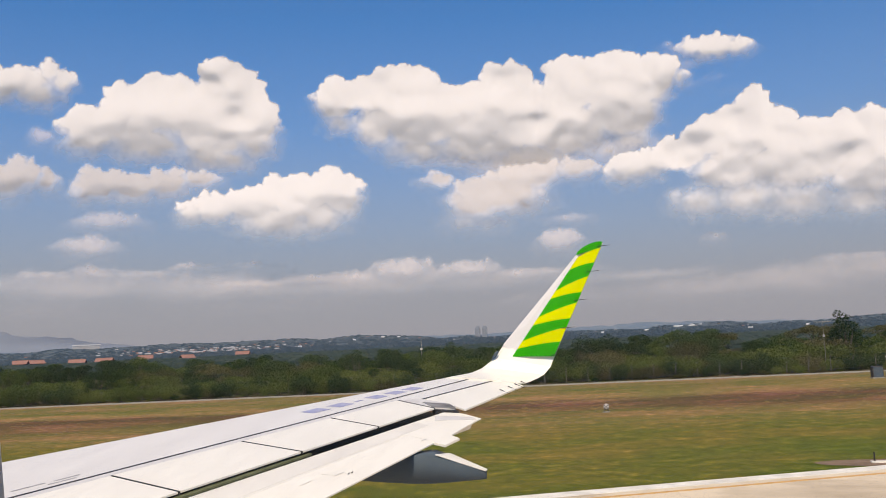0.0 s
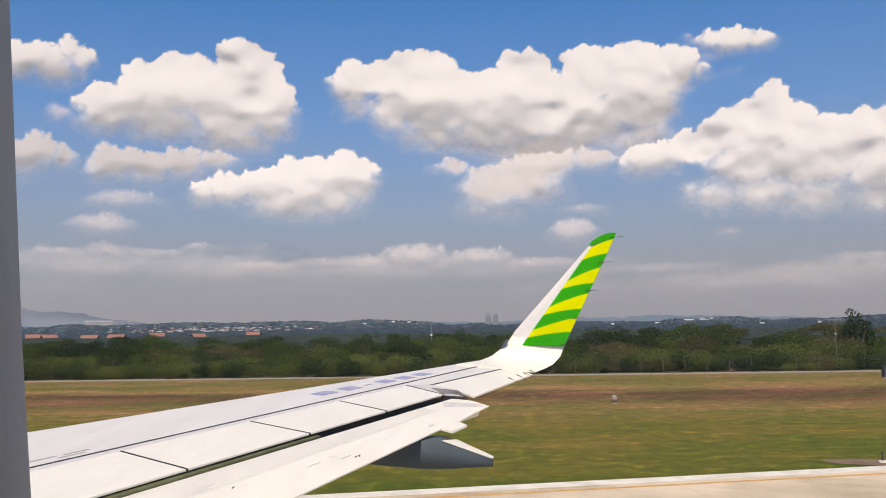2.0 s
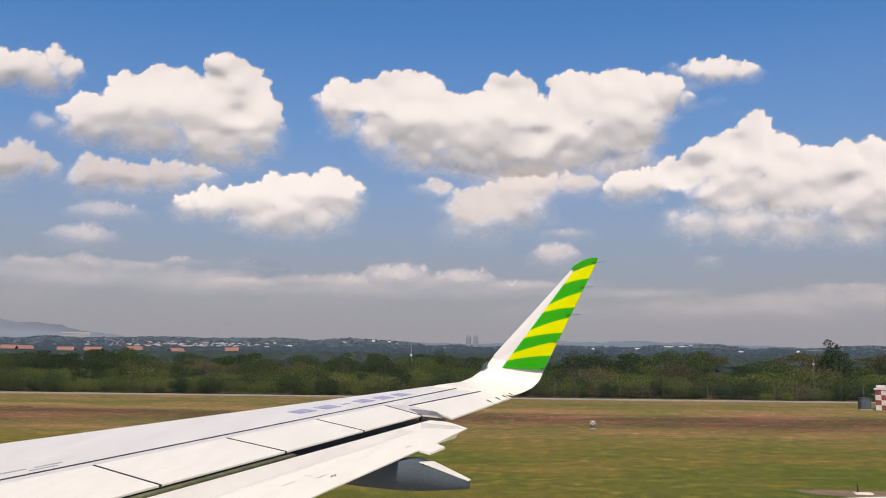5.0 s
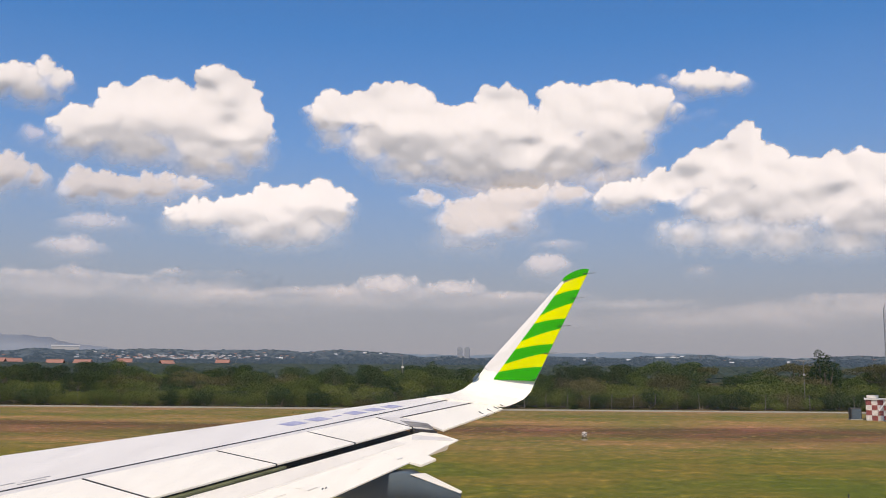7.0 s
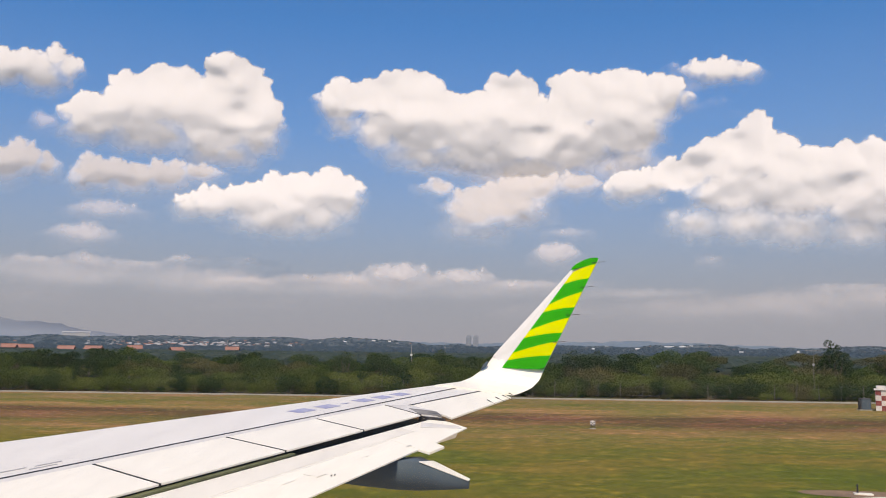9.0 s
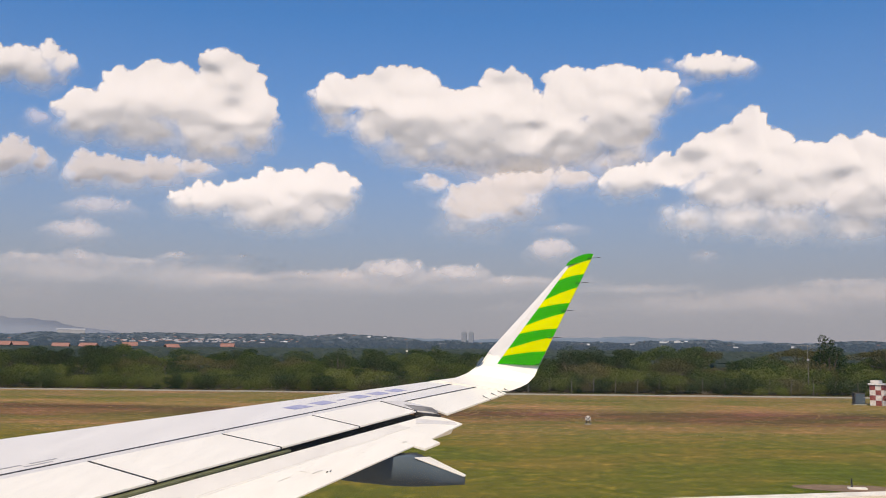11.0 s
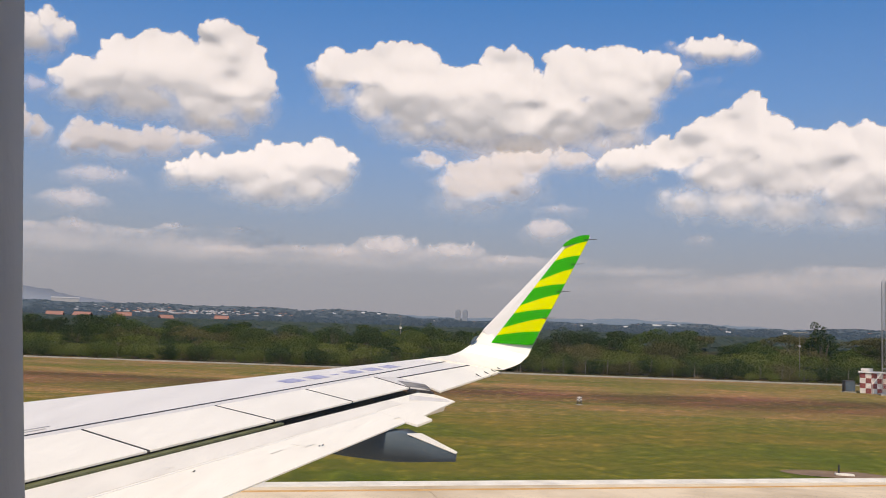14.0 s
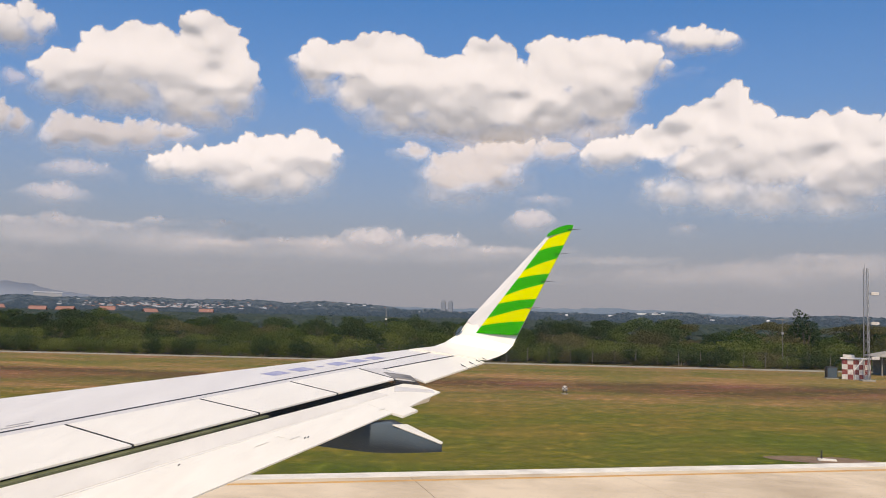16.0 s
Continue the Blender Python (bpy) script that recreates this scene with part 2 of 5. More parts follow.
    bp = n.new("ShaderNodeBump")
    bp.inputs["Strength"].default_value, bp.inputs["Distance"].default_value = 0.8, 0.12
    l.new(fine.outputs[0], bp.inputs["Height"])
    l.new(bp.outputs[0], b.inputs["Normal"])
    return m


FIELD = field_material()
# distance haze is mixed into these hill, mountain and woodland colours
HILL = surface("hazed_hill", (0.04, 0.064, 0.084), (0.066, 0.096, 0.115), 0.03, 1.0, lo=0.38, hi=0.62)
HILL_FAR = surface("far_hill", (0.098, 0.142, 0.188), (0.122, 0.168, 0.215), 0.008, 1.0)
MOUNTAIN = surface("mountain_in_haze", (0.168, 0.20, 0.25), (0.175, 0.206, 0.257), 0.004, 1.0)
HILL_WOODS = foliage("hazed_treetops", (0.050, 0.078, 0.105), (0.061, 0.095, 0.124), (0.076, 0.112, 0.138))
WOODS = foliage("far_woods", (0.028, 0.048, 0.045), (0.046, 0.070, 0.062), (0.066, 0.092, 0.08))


def cloud_material(name, solid, tint):
    """Vapour: white droplets that throw most light back and let a little through, as dense as the cloud is thick."""
    m, n, l, b = tree_of(name)
    n.remove(b)
    at = n.new("ShaderNodeAttribute")
    at.attribute_name = "thickness"
    k = n.new("ShaderNodeMath")
    k.operation = "MULTIPLY"
    k.inputs[1].default_value = solid
    l.new(at.outputs["Fac"], k.inputs[0])
    df, tl, mx = n.new("ShaderNodeBsdfDiffuse"), n.new("ShaderNodeBsdfTranslucent"), n.new("ShaderNodeMixShader")
    df.inputs[0].default_value = tl.inputs[0].default_value = (*tint, 1)
    mx.inputs[0].default_value = 0.12
    # light wanders inside a cloud before it leaves, so its billows turn from bright to grey softly
    billow = n.new("ShaderNodeAttribute")
    billow.attribute_name = "billow"
    l.new(billow.outputs["Vector"], df.inputs["Normal"])
    l.new(billow.outputs["Vector"], tl.inputs["Normal"])
    l.new(df.outputs[0], mx.inputs[1])
    l.new(tl.outputs[0], mx.inputs[2])
    ts, m2 = n.new("ShaderNodeBsdfTransparent"), n.new("ShaderNodeMixShader")
    l.new(k.outputs[0], m2.inputs[0])
    l.new(ts.outputs[0], m2.inputs[1])
    l.new(mx.outputs[0], m2.inputs[2])
    l.new(m2.outputs[0], n["Material Output"].inputs["Surface"])
    return m


CLOUD_WHITE, CLOUD_SOFT, CLOUD_WARM = (0.765, 0.745, 0.75), (0.785, 0.742, 0.738), (0.81, 0.725, 0.705)    # haze of miles of dust is put into the low clouds' tint


def pane_material():
    """Clear acrylic with a thin milky veil, added to lift the darks like haze."""
    m, n, l, b = tree_of("veiled_acrylic")
    n.remove(b)
    ts, tl, mx = n.new("ShaderNodeBsdfTransparent"), n.new("ShaderNodeBsdfTranslucent"), n.new("ShaderNodeMixShader")
    tl.inputs[0].default_value = (0.9, 0.9, 0.9, 1)
    t = noisy(n, l, 60, 4)
    k = n.new("ShaderNodeMapRange")
    k.inputs["To Min"].default_value, k.inputs["To Max"].default_value = 0.014, 0.022
    l.new(t.outputs[0], k.inputs["Value"])
    l.new(k.outputs[0], mx.inputs[0])
    l.new(ts.outputs[0], mx.inputs[1])
    l.new(tl.outputs[0], mx.inputs[2])
    l.new(mx.outputs[0], n["Material Output"].inputs["Surface"])
    return m


PANE = pane_material()
VAPOUR = [cloud_material("cloud_thick", 1.0, CLOUD_WHITE), cloud_material("cloud_hazy", 0.68, CLOUD_SOFT), cloud_material("cloud_faint", 0.5, CLOUD_WARM), cloud_material("cloud_veil", 0.25, CLOUD_WARM)]

# ---- mesh helpers ----


def link_mesh(name, verts, faces, material, parent=None, label="", smooth=False):
    me = bpy.data.meshes.new(name)
    me.from_pydata([tuple(v) for v in verts], [], faces)
    me.materials.append(material)
    if smooth:
        me.polygons.foreach_set("use_smooth", [True] * len(me.polygons))
    ob = new(name, me)
    if parent is not None:
        ob.parent = parent
    if label:
        ob["label"] = label
    return ob


def part(name, bm, material, parent=None, label="", smooth=False):
    me = bpy.data.meshes.new(name)
    bmesh.ops.recalc_face_normals(bm, faces=bm.faces[:])
    bm.to_mesh(me)
    bm.free()
    me.materials.append(material)
    if smooth:
        me.polygons.foreach_set("use_smooth", [True] * len(me.polygons))
    ob = new(name, me)
    if parent is not None:
        ob.parent = parent
    if label:
        ob["label"] = label
    return ob


def thing(name, place, label, category, group="", kind=""):
    ob = new(name)
    ob.empty_display_size = 0.2
    ob.location = place
    return tagged(ob, label, category, group, kind)


def loft(rings, closed=True, caps=True):
    """A bmesh through rings of equally many points."""
    bm = bmesh.new()
    vs = [[bm.verts.new(p) for p in ring] for ring in rings]
    k = len(rings[0])
    for a, b in zip(vs, vs[1:]):
        for i in range(k if closed else k - 1):
            bm.faces.new((a[i], a[(i + 1) % k], b[(i + 1) % k], b[i]))
    if caps and closed:
        bm.faces.new(vs[0][::-1])
        bm.faces.new(vs[-1])
    return bm


def slab(corners, thick, edge=0.006):
    """A plate over corners (seen from above, in turn), with its thickness downwards and softened edges."""
    bm = bmesh.new()
    top = [bm.verts.new(p) for p in corners]
    low = [bm.verts.new(Vector(p) - Vector((0, 0, thick))) for p in corners]
    k = len(top)
    bm.faces.new(top)
    bm.faces.new(low[::-1])
    for i in range(k):
        bm.faces.new((top[i], low[i], low[(i + 1) % k], top[(i + 1) % k]))
    if edge:
        bmesh.ops.bevel(bm, geom=bm.edges[:], offset=edge, segments=2, affect="EDGES", clamp_overlap=True)
    return bm


def box(bm, centre, size, turn=0.0):
    m = Matrix.Translation(centre) @ Matrix.Rotation(turn, 4, "Z") @ Matrix.Diagonal((*size, 1))
    bmesh.ops.create_cube(bm, size=1.0, matrix=m)
    return bm


def tube(bm, a, b, ra, rb, seg=7):
    a, b = Vector(a), Vector(b)
    z = (b - a).normalized()
    x = z.orthogonal().normalized()
    y = z.cross(x)
    ring = [[bm.verts.new(p + (x * math.cos(t) + y * math.sin(t)) * r) for t in (2 * math.pi * i / seg for i in range(seg))] for p, r in ((a, ra), (b, rb))]
    for i in range(seg):
        bm.faces.new((ring[0][i], ring[0][(i + 1) % seg], ring[1][(i + 1) % seg], ring[1][i]))
    bm.faces.new(ring[1])
    bm.faces.new(ring[0][::-1])
    return bm

# ---- ground ----
ground_rings = [0, 12, 25, 45, 70, 95, 130, 200, 400, 900, 2000, 4900]
gv, gf = [(0, 0, 0)], []
for r in ground_rings[1:]:
    gv += [(r * math.cos(2 * math.pi * i / 64), r * math.sin(2 * math.pi * i / 64), 0) for i in range(64)]
gf += [(0, 1 + i, 1 + (i + 1) % 64) for i in range(64)]
for k in range(len(ground_rings) - 2):
    a, b = 1 + 64 * k, 1 + 64 * (k + 1)
    gf += [(a + i, b + i, b + (i + 1) % 64, a + (i + 1) % 64) for i in range(64)]
tagged(link_mesh("ground", gv, gf, FIELD), "airfield of green and dry mown grass", "ground", kind="structure")

# concrete pad with its kerb strip and amber edge line; its edge runs at a slant to the wing
PAD_A, PAD_DIR = Vector((-3.09, 25.63, 0)), Vector((0.9168, 0.3994, 0)).normalized()
PAD_IN = Vector((PAD_DIR.y, -PAD_DIR.x, 0))


def pad(u, w, z=0.0):
    return PAD_A + PAD_DIR * u + PAD_IN * w + Vector((0, 0, z))


pavement = part("pavement", slab([pad(-45, -0.1, 0.02), pad(-45, 34, 0.02), pad(75, 34, 0.02), pad(75, -0.1, 0.02)], 0.3, 0), ASPHALT)
tagged(pavement, "pale concrete taxiway of weathered slabs", "taxiway", kind="structure")
part("kerb", slab([pad(-45, -0.35, 0.07), pad(-45, 0.35, 0.07), pad(75, 0.35, 0.07), pad(75, -0.35, 0.07)], 0.2, 0.01), KERB, pavement, "pale kerb strip along the grass")
part("edge_line", slab([pad(-45, 0.85, 0.066), pad(-45, 1.05, 0.066), pad(75, 1.05, 0.066), pad(75, 0.85, 0.066)], 0.02, 0), AMBER, pavement, "worn amber edge line")
slab_mesh = None
for i in range(20):
    for j in range(4):
        if slab_mesh is None:
            bm = bmesh.new()
            box(bm, (0, 0, 0), (5.985, 5.985, 0.06))
            bmesh.ops.bevel(bm, geom=bm.edges[:], offset=0.006, segments=1, affect="EDGES")
            first = part("slab", bm, SLAB, pavement)
            slab_mesh = first.data
            piece = first
        else:
            piece = new("slab", slab_mesh)
            piece.parent = pavement
        p = pad(-44 + 6 * i + 3, 0.37 + 6 * j + 3, 0.03)
        piece.location, piece.rotation_euler = p, (0, 0, math.atan2(PAD_DIR.y, PAD_DIR.x))

# ---- the aircraft ----
aircraft = thing("airliner", (0, 0, 0), "white airliner with a green and yellow striped winglet", "aircraft")


def wz(x, y, drop=0.0):
    """Height of the wing's upper surface."""
    return 3.7 + 0.1222 * (y - 15.2) - 0.1047 * x - drop


def on_wing(x, y, lift=0.0):
    return Vector((x, y, wz(x, y) + lift))


def crest(y):
    return -6.0 + 0.516 * (y - 8.14)


def hinge(y):
    return -5.17 + 0.392 * (y - 7.04)


def spoiler_end(y):
    return -4.3 + 0.342 * (y - 6.8)


def slot_end(y):
    return -4.13 + 0.35 * (y - 7.07)


def flap_end(y):
    return -2.98 + 0.257 * (y - 7.97)


def aileron_hinge(y):
    return -2.86 + 0.415 * (y - 12.42)


def skin_back(y):
    if y < 12.28:
        return hinge(y)
    return min(-1.6, aileron_hinge(max(y, 12.42)))


def wing_skin():
    rings = []
    for y in (0.2, 3, 5, 7, 9, 10.9, 12.2, 12.27, 12.29, 12.5, 13.2, 14.0, 14.2):
        c, h = crest(y), skin_back(y)
        th = 0.5 - 0.022 * y
        prof = [(h, 0.0), (h + (c - h) * 0.35, 0.0), (h + (c - h) * 0.7, 0.0), (c + 0.12, 0.0), (c, -0.004), (c - 0.1, -0.03), (c - 0.2, -0.085),
                (c - 0.26, -0.16), (c - 0.24, -0.23), (c - 0.1, -0.3), (c + 0.5, -th * 0.95), (h - 0.3, -th), (h - 0.02, -th * 0.8), (h - 0.02, -0.05)]
        rings.append([on_wing(x, y, dz) for x, dz in prof])
    return loft(rings)


part("wing_skin", wing_skin(), SKIN, aircraft, "light grey upper wing skin", smooth=False)

# dark seam along the wing and the paler strip behind it
def strip(y0, y1, fa, fb, lift, steps=10):
    bm = bmesh.new()
    rows = []
    for i in range(steps + 1):
        y = y0 + (y1 - y0) * i / steps
        rows.append([bm.verts.new(on_wing(f(y), y, lift)) for f in (fa, fb)])
    for a, b in zip(rows, rows[1:]):
        bm.faces.new((a[0], a[1], b[1], b[0]))
    solid = bmesh.ops.extrude_face_region(bm, geom=bm.faces[:])
    bmesh.ops.translate(bm, verts=[v for v in solid["geom"] if isinstance(v, bmesh.types.BMVert)], vec=(0, 0, -0.003))
    return bm


part("seam", strip(1.5, 14.55, lambda y: -5.262 + 0.39 * (y - 7.16), lambda y: -5.228 + 0.39 * (y - 7.16), 0.004), SEAM, aircraft, "dark seam line along the wing")
part("hinge_strip", strip(1.5, 12.25, lambda y: -5.221 + 0.39 * (y - 7.16), lambda y: hinge(y) - 0.004, 0.004), SKIN_EDGE, aircraft, "pale strip ahead of the spoilers")

# floor of the slot under the spoilers, and its olive lip
def under(ya, yb, fa, fb, drop, thick, steps=8):
    rings = []
    for i in range(steps + 1):
        y = ya + (yb - ya) * i / steps
        rings.append([on_wing(fa(y), y, -drop), on_wing(fb(y), y, -drop), on_wing(fb(y), y, -drop - thick), on_wing(fa(y), y, -drop - thick)])
    return loft(rings)


# near-black floor: the slot's shade is put into the colour
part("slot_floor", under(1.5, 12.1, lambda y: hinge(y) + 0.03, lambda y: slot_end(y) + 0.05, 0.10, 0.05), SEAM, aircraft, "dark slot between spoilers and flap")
part("slot_lip", under(1.5, 9.35, lambda y: spoiler_end(y) + 0.05, lambda y: slot_end(y) - 0.085, 0.03, 0.02), OLIVE, aircraft, "olive-primed strip inside the slot")

# spoilers
GAPS = [(2.2, 1.8), (5.9, 5.55), (7.88, 7.63), (9.46, 9.27), (10.88, 10.64), (12.22, 11.9)]
for (ha, ta), (hb, tb) in zip(GAPS, GAPS[1:]):
    g = 0.017
    corners = [on_wing(hinge(ha + g), ha + g, 0.006), on_wing(spoiler_end(ta + g), ta + g, 0.006),
               on_wing(spoiler_end(tb - g), tb - g, 0.006), on_wing(hinge(hb - g), hb - g, 0.006)]
    part("spoiler", slab(corners, 0.02, 0.0015), WHITE, aircraft, "white spoiler panel")
    # flush dark strip drawn for the gap, its depth of shade in the colour
    part("gap_strip", slab([on_wing(hinge(hb - 0.009), hb - 0.009, 0.0075), on_wing(spoiler_end(tb - 0.009), tb - 0.009, 0.0075), on_wing(spoiler_end(tb + 0.009), tb + 0.009, 0.0075),
                           on_wing(hinge(hb + 0.009), hb + 0.009, 0.0075)], 0.03, 0), SEAM, aircraft, "dark strip put over the gap between spoilers")
part("fixed_panel", slab([on_wing(hinge(12.26), 12.26, 0.004), on_wing(-2.56, 11.93, 0.004), on_wing(-2.30, 12.02, -0.004), on_wing(-2.47, 12.3, 0.002), on_wing(-2.86, 12.44, 0.004)], 0.04, 0.004),
     SKIN_EDGE, aircraft, "pale fixed panel beside the aileron")
# shade at the slot's end, put in as a dark plate and a near-black wall
part("recess", slab([on_wing(-2.80, 12.22, 0.007), on_wing(-2.585, 11.935, 0.007), on_wing(-2.29, 12.02, 0.001), on_wing(-2.42, 12.26, 0.005)], 0.02, 0.002),
     surface("recess_shade", (0.05, 0.05, 0.05), (0.30, 0.29, 0.28), 2.5, 0.7), aircraft, "dark grey plate painted as the shaded recess at the slot end")
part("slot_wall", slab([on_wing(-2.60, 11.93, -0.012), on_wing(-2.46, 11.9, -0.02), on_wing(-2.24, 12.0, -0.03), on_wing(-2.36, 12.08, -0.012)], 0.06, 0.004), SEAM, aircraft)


# flap, drooped, with a rounded nose
def fz(x, y, lift=0.0):
    return Vector((x, y, wz(x, y) - 0.06 - 0.133 * (x + 4.06 - 0.35 * (y - 6.95)) + lift))


def flap_ring(y, back):
    s = slot_end(y)
    return [fz(back, y), fz(s + (back - s) * 0.5, y, 0.012), fz(s, y, 0.0), fz(s - 0.02, y, -0.008), fz(s - 0.035, y, -0.04), fz(s - 0.02, y, -0.1),
            fz(s + 0.3, y, -0.17), fz(back - 0.1, y, -0.03), fz(back, y, -0.014)]


part("flap", loft([flap_ring(y, flap_end(y)) for y in (1.9, 4, 6, 8, 9.6, 10.62)]), WHITE, aircraft, "white wing flap, partly lowered")
part("flap_tip", loft([flap_ring(10.625, -2.30), flap_ring(10.85, -2.18), flap_ring(11.04, -2.175), flap_ring(11.5, -2.075), flap_ring(12.0, -1.955)]), WHITE, aircraft)
part("flap_tab", slab([fz(-2.32, 10.60, 0.003), fz(-2.17, 10.60, 0.003), fz(-2.06, 10.97, 0.003), fz(-2.19, 11.03, 0.003)], 0.03, 0.004), WHITE, aircraft)
# strip toned greyer to show the shading of the curved flap nose
part("flap_nose_strip", loft([[fz(slot_end(y) + f * (flap_end(y) - slot_end(y)), y, dz) for f, dz in ((0.02, 0.0065), (0.2, 0.0105), (0.36, 0.0125), (0.36, 0.005), (0.02, 0.001))] for y in (2, 4, 6, 8, 9.6, 10.6, 11.2)]), NOSE, aircraft, "forward strip of the flap, its shading put into a grey-white")
part("flap_end_plate", slab([fz(-2.46, 11.42, 0.016), fz(-2.0, 11.88, 0.009), fz(-2.06, 11.95, 0.012), fz(-2.50, 11.62, 0.02)], 0.02, 0.003), SKIN_EDGE, aircraft, "grey wedge at the flap corner")

# aileron and its dark hinge seam
part("aileron_seam", strip(12.42, 14.5, lambda y: aileron_hinge(y) - 0.005, lambda y: aileron_hinge(y) + 0.03, 0.0045), SEAM, aircraft)
part("aileron", slab([on_wing(aileron_hinge(12.45) + 0.032, 12.45, 0.002), on_wing(-2.46, 12.26, 0.002), on_wing(-2.16, 12.0, -0.002), on_wing(-1.60, 14.05, -0.002),
                      on_wing(aileron_hinge(14.46) + 0.034, 14.46, 0.002)], 0.025, 0.004), WHITE, aircraft, "white aileron")

# winglet: sections from the wing's end up to the top, each a leading and a trailing point
SECTIONS = [((-2.87, 14.20, 3.87), (-1.58, 14.20, 3.745)), ((-2.55, 14.75, 3.915), (-1.46, 14.70, 3.785)), ((-2.38, 15.0, 3.99), (-1.36, 15.0, 3.84)),
            ((-2.18, 15.12, 4.14), (-1.25, 15.10, 3.96)), ((-2.03, 15.18, 4.35), (-1.18, 15.16, 4.13)), ((-0.705, 15.45, 5.86), (-0.295, 15.49, 5.97)),
            ((-0.66, 15.46, 5.93), (-0.285, 15.49, 5.99)), ((-0.55, 15.47, 5.985), (-0.28, 15.495, 6.01))]


def winglet():
    rings = []
    for k, (a, b) in enumerate(SECTIONS):
        a, b = Vector(a), Vector(b)
        c = b - a
        up = Vector((0, 0, 1)) if k < 1 else Vector((0, -0.6, 0.8)) if k == 1 else Vector((0, -0.85, 0.5)) if k == 2 else Vector((0, -0.97, 0.22))
        t = min(0.05, 0.05 * c.length)
        prof = [(1, 0), (0.55, 0.5), (0.2, 0.8), (0.04, 0.45), (0.0, 0.0), (0.04, -0.7), (0.25, -1.3), (0.6, -0.9)]
        rings.append([a + c * f + up * (t * h) for f, h in prof])
    return loft(rings)


wl_body = part("winglet", winglet(), WHITE, aircraft, "tall upswept winglet with a white leading edge", smooth=False)
STRIPE_BACK = [0.0, 0.128, 0.256, 0.333, 0.472, 0.564, 0.708, 0.831, 0.965]
STRIPE_FRONT = [0.0, 0.073, 0.147, 0.294, 0.373, 0.548, 0.627, 0.83, 0.955]
FRONT_A, FRONT_B = Vector((-1.88, 15.13, 4.15)), Vector((-0.655, 15.425, 5.85))
BACK_A, BACK_B = Vector((-1.18, 15.125, 4.13)), Vector((-0.285, 15.455, 5.985))


def stripe(f0, b0, f1, b1, material, label, cap=False):
    rows = []
    for i in range(9):
        s = i / 8
        bend = 0.016 * math.sin(math.pi * s)
        lo = FRONT_A.lerp(FRONT_B, f0).lerp(BACK_A.lerp(BACK_B, b0), s) + Vector((0, 0, bend * (f0 > 0)))
        hi = FRONT_A.lerp(FRONT_B, f1).lerp(BACK_A.lerp(BACK_B, b1), s) + Vector((0, 0, bend))
        if cap:
            lo = Vector((-0.735, 15.425, 5.815)).lerp(BACK_A.lerp(BACK_B, b0), s)
            hi = Vector((-0.715, 15.43, 5.86)).lerp(Vector((-0.276, 15.46, 6.015)), s) + Vector((0, 0, 0.055 * math.sin(math.pi * s) ** 0.6))
        off = Vector((0, -0.03 - 0.012 * math.sin(math.pi * s), 0.004))
        rows.append([lo + off, hi + off, hi + off + Vector((0, 0.012, 0)), lo + off + Vector((0, 0.012, 0))])
    return part("stripe", loft(rows), material, wl_body, label)


# grey strip puts the shade of the curved white edge into the colour
rows = []
for i in range(9):
    s = i / 8
    lo = Vector((-2.03, 15.15, 4.36)).lerp(Vector((-0.735, 15.42, 5.81)), s)
    hi = FRONT_A.lerp(FRONT_B, 0.02 + 0.95 * s)
    out = min(1.0, 0.1 + 3 * s)
    rows.append([lo + Vector((0, -0.012, 0)), lo.lerp(hi, 0.5) + Vector((0, -0.034 * out, 0.004)), hi + Vector((0, -0.031 * out, 0.002)), hi + Vector((0, -0.02, 0.002)), lo])
part("leading_edge", loft(rows), EDGE_GREY, wl_body, "leading edge with its shade put into a pale grey")
for i in range(8):
    stripe(STRIPE_FRONT[i], STRIPE_BACK[i], STRIPE_FRONT[i + 1], STRIPE_BACK[i + 1], YELLOW if i % 2 else GREEN, "lime yellow stripe" if i % 2 else "bright green stripe")
stripe(STRIPE_FRONT[8], STRIPE_BACK[8], 1, 1, GREEN, "bright green tip", cap=True)


def discharger(a, b):
    bm = tube(bmesh.new(), a, b, 0.006, 0.0035, 6)
    m = Vector(a).lerp(Vector(b), -0.15)
    tube(bm, m, Vector(a).lerp(Vector(b), 0.2), 0.008, 0.006, 6)
    part("static_discharger", bm, SEAM, aircraft, "thin black static discharger")


for f in (0.02, 0.255, 0.5, 0.755, 0.985):
    p = BACK_A.lerp(BACK_B, f)
    discharger(p + Vector((-0.05, -0.045, -0.01)), p + Vector((0.14 if f > 0.1 else 0.03, -0.03, 0.0)))
for y in (13.45, 13.75, 14.0, 14.25):
    x = -1.60 + 0.285 * (y - 14.05)
    discharger(on_wing(x - 0.10, y + 0.02, 0.012), on_wing(x + 0.04, y - 0.06, -0.02))

# small lamp housing at the foot of the winglet
bm = bmesh.new()
bmesh.ops.create_uvsphere(bm, u_segments=12, v_segments=8, radius=1, matrix=Matrix.Translation((-2.16, 15.06, 4.19)) @ Matrix.Rotation(-0.9, 4, "Y") @ Matrix.Diagonal((0.09, 0.025, 0.03, 1)))
part("lamp_housing", bm, FAIRING, aircraft, "grey lamp housing in the leading edge", smooth=True)

# flap track fairing below the flap
def canoe(x, top, low, half, y):
    """A keel-shaped section, broad above and narrow below."""
    return [Vector((x, y + half * w, low + (top - low) * h)) for w, h in ((-1, 1), (1, 1), (0.28, 0.05), (0.15, 0), (-0.15, 0), (-0.28, 0.05))]


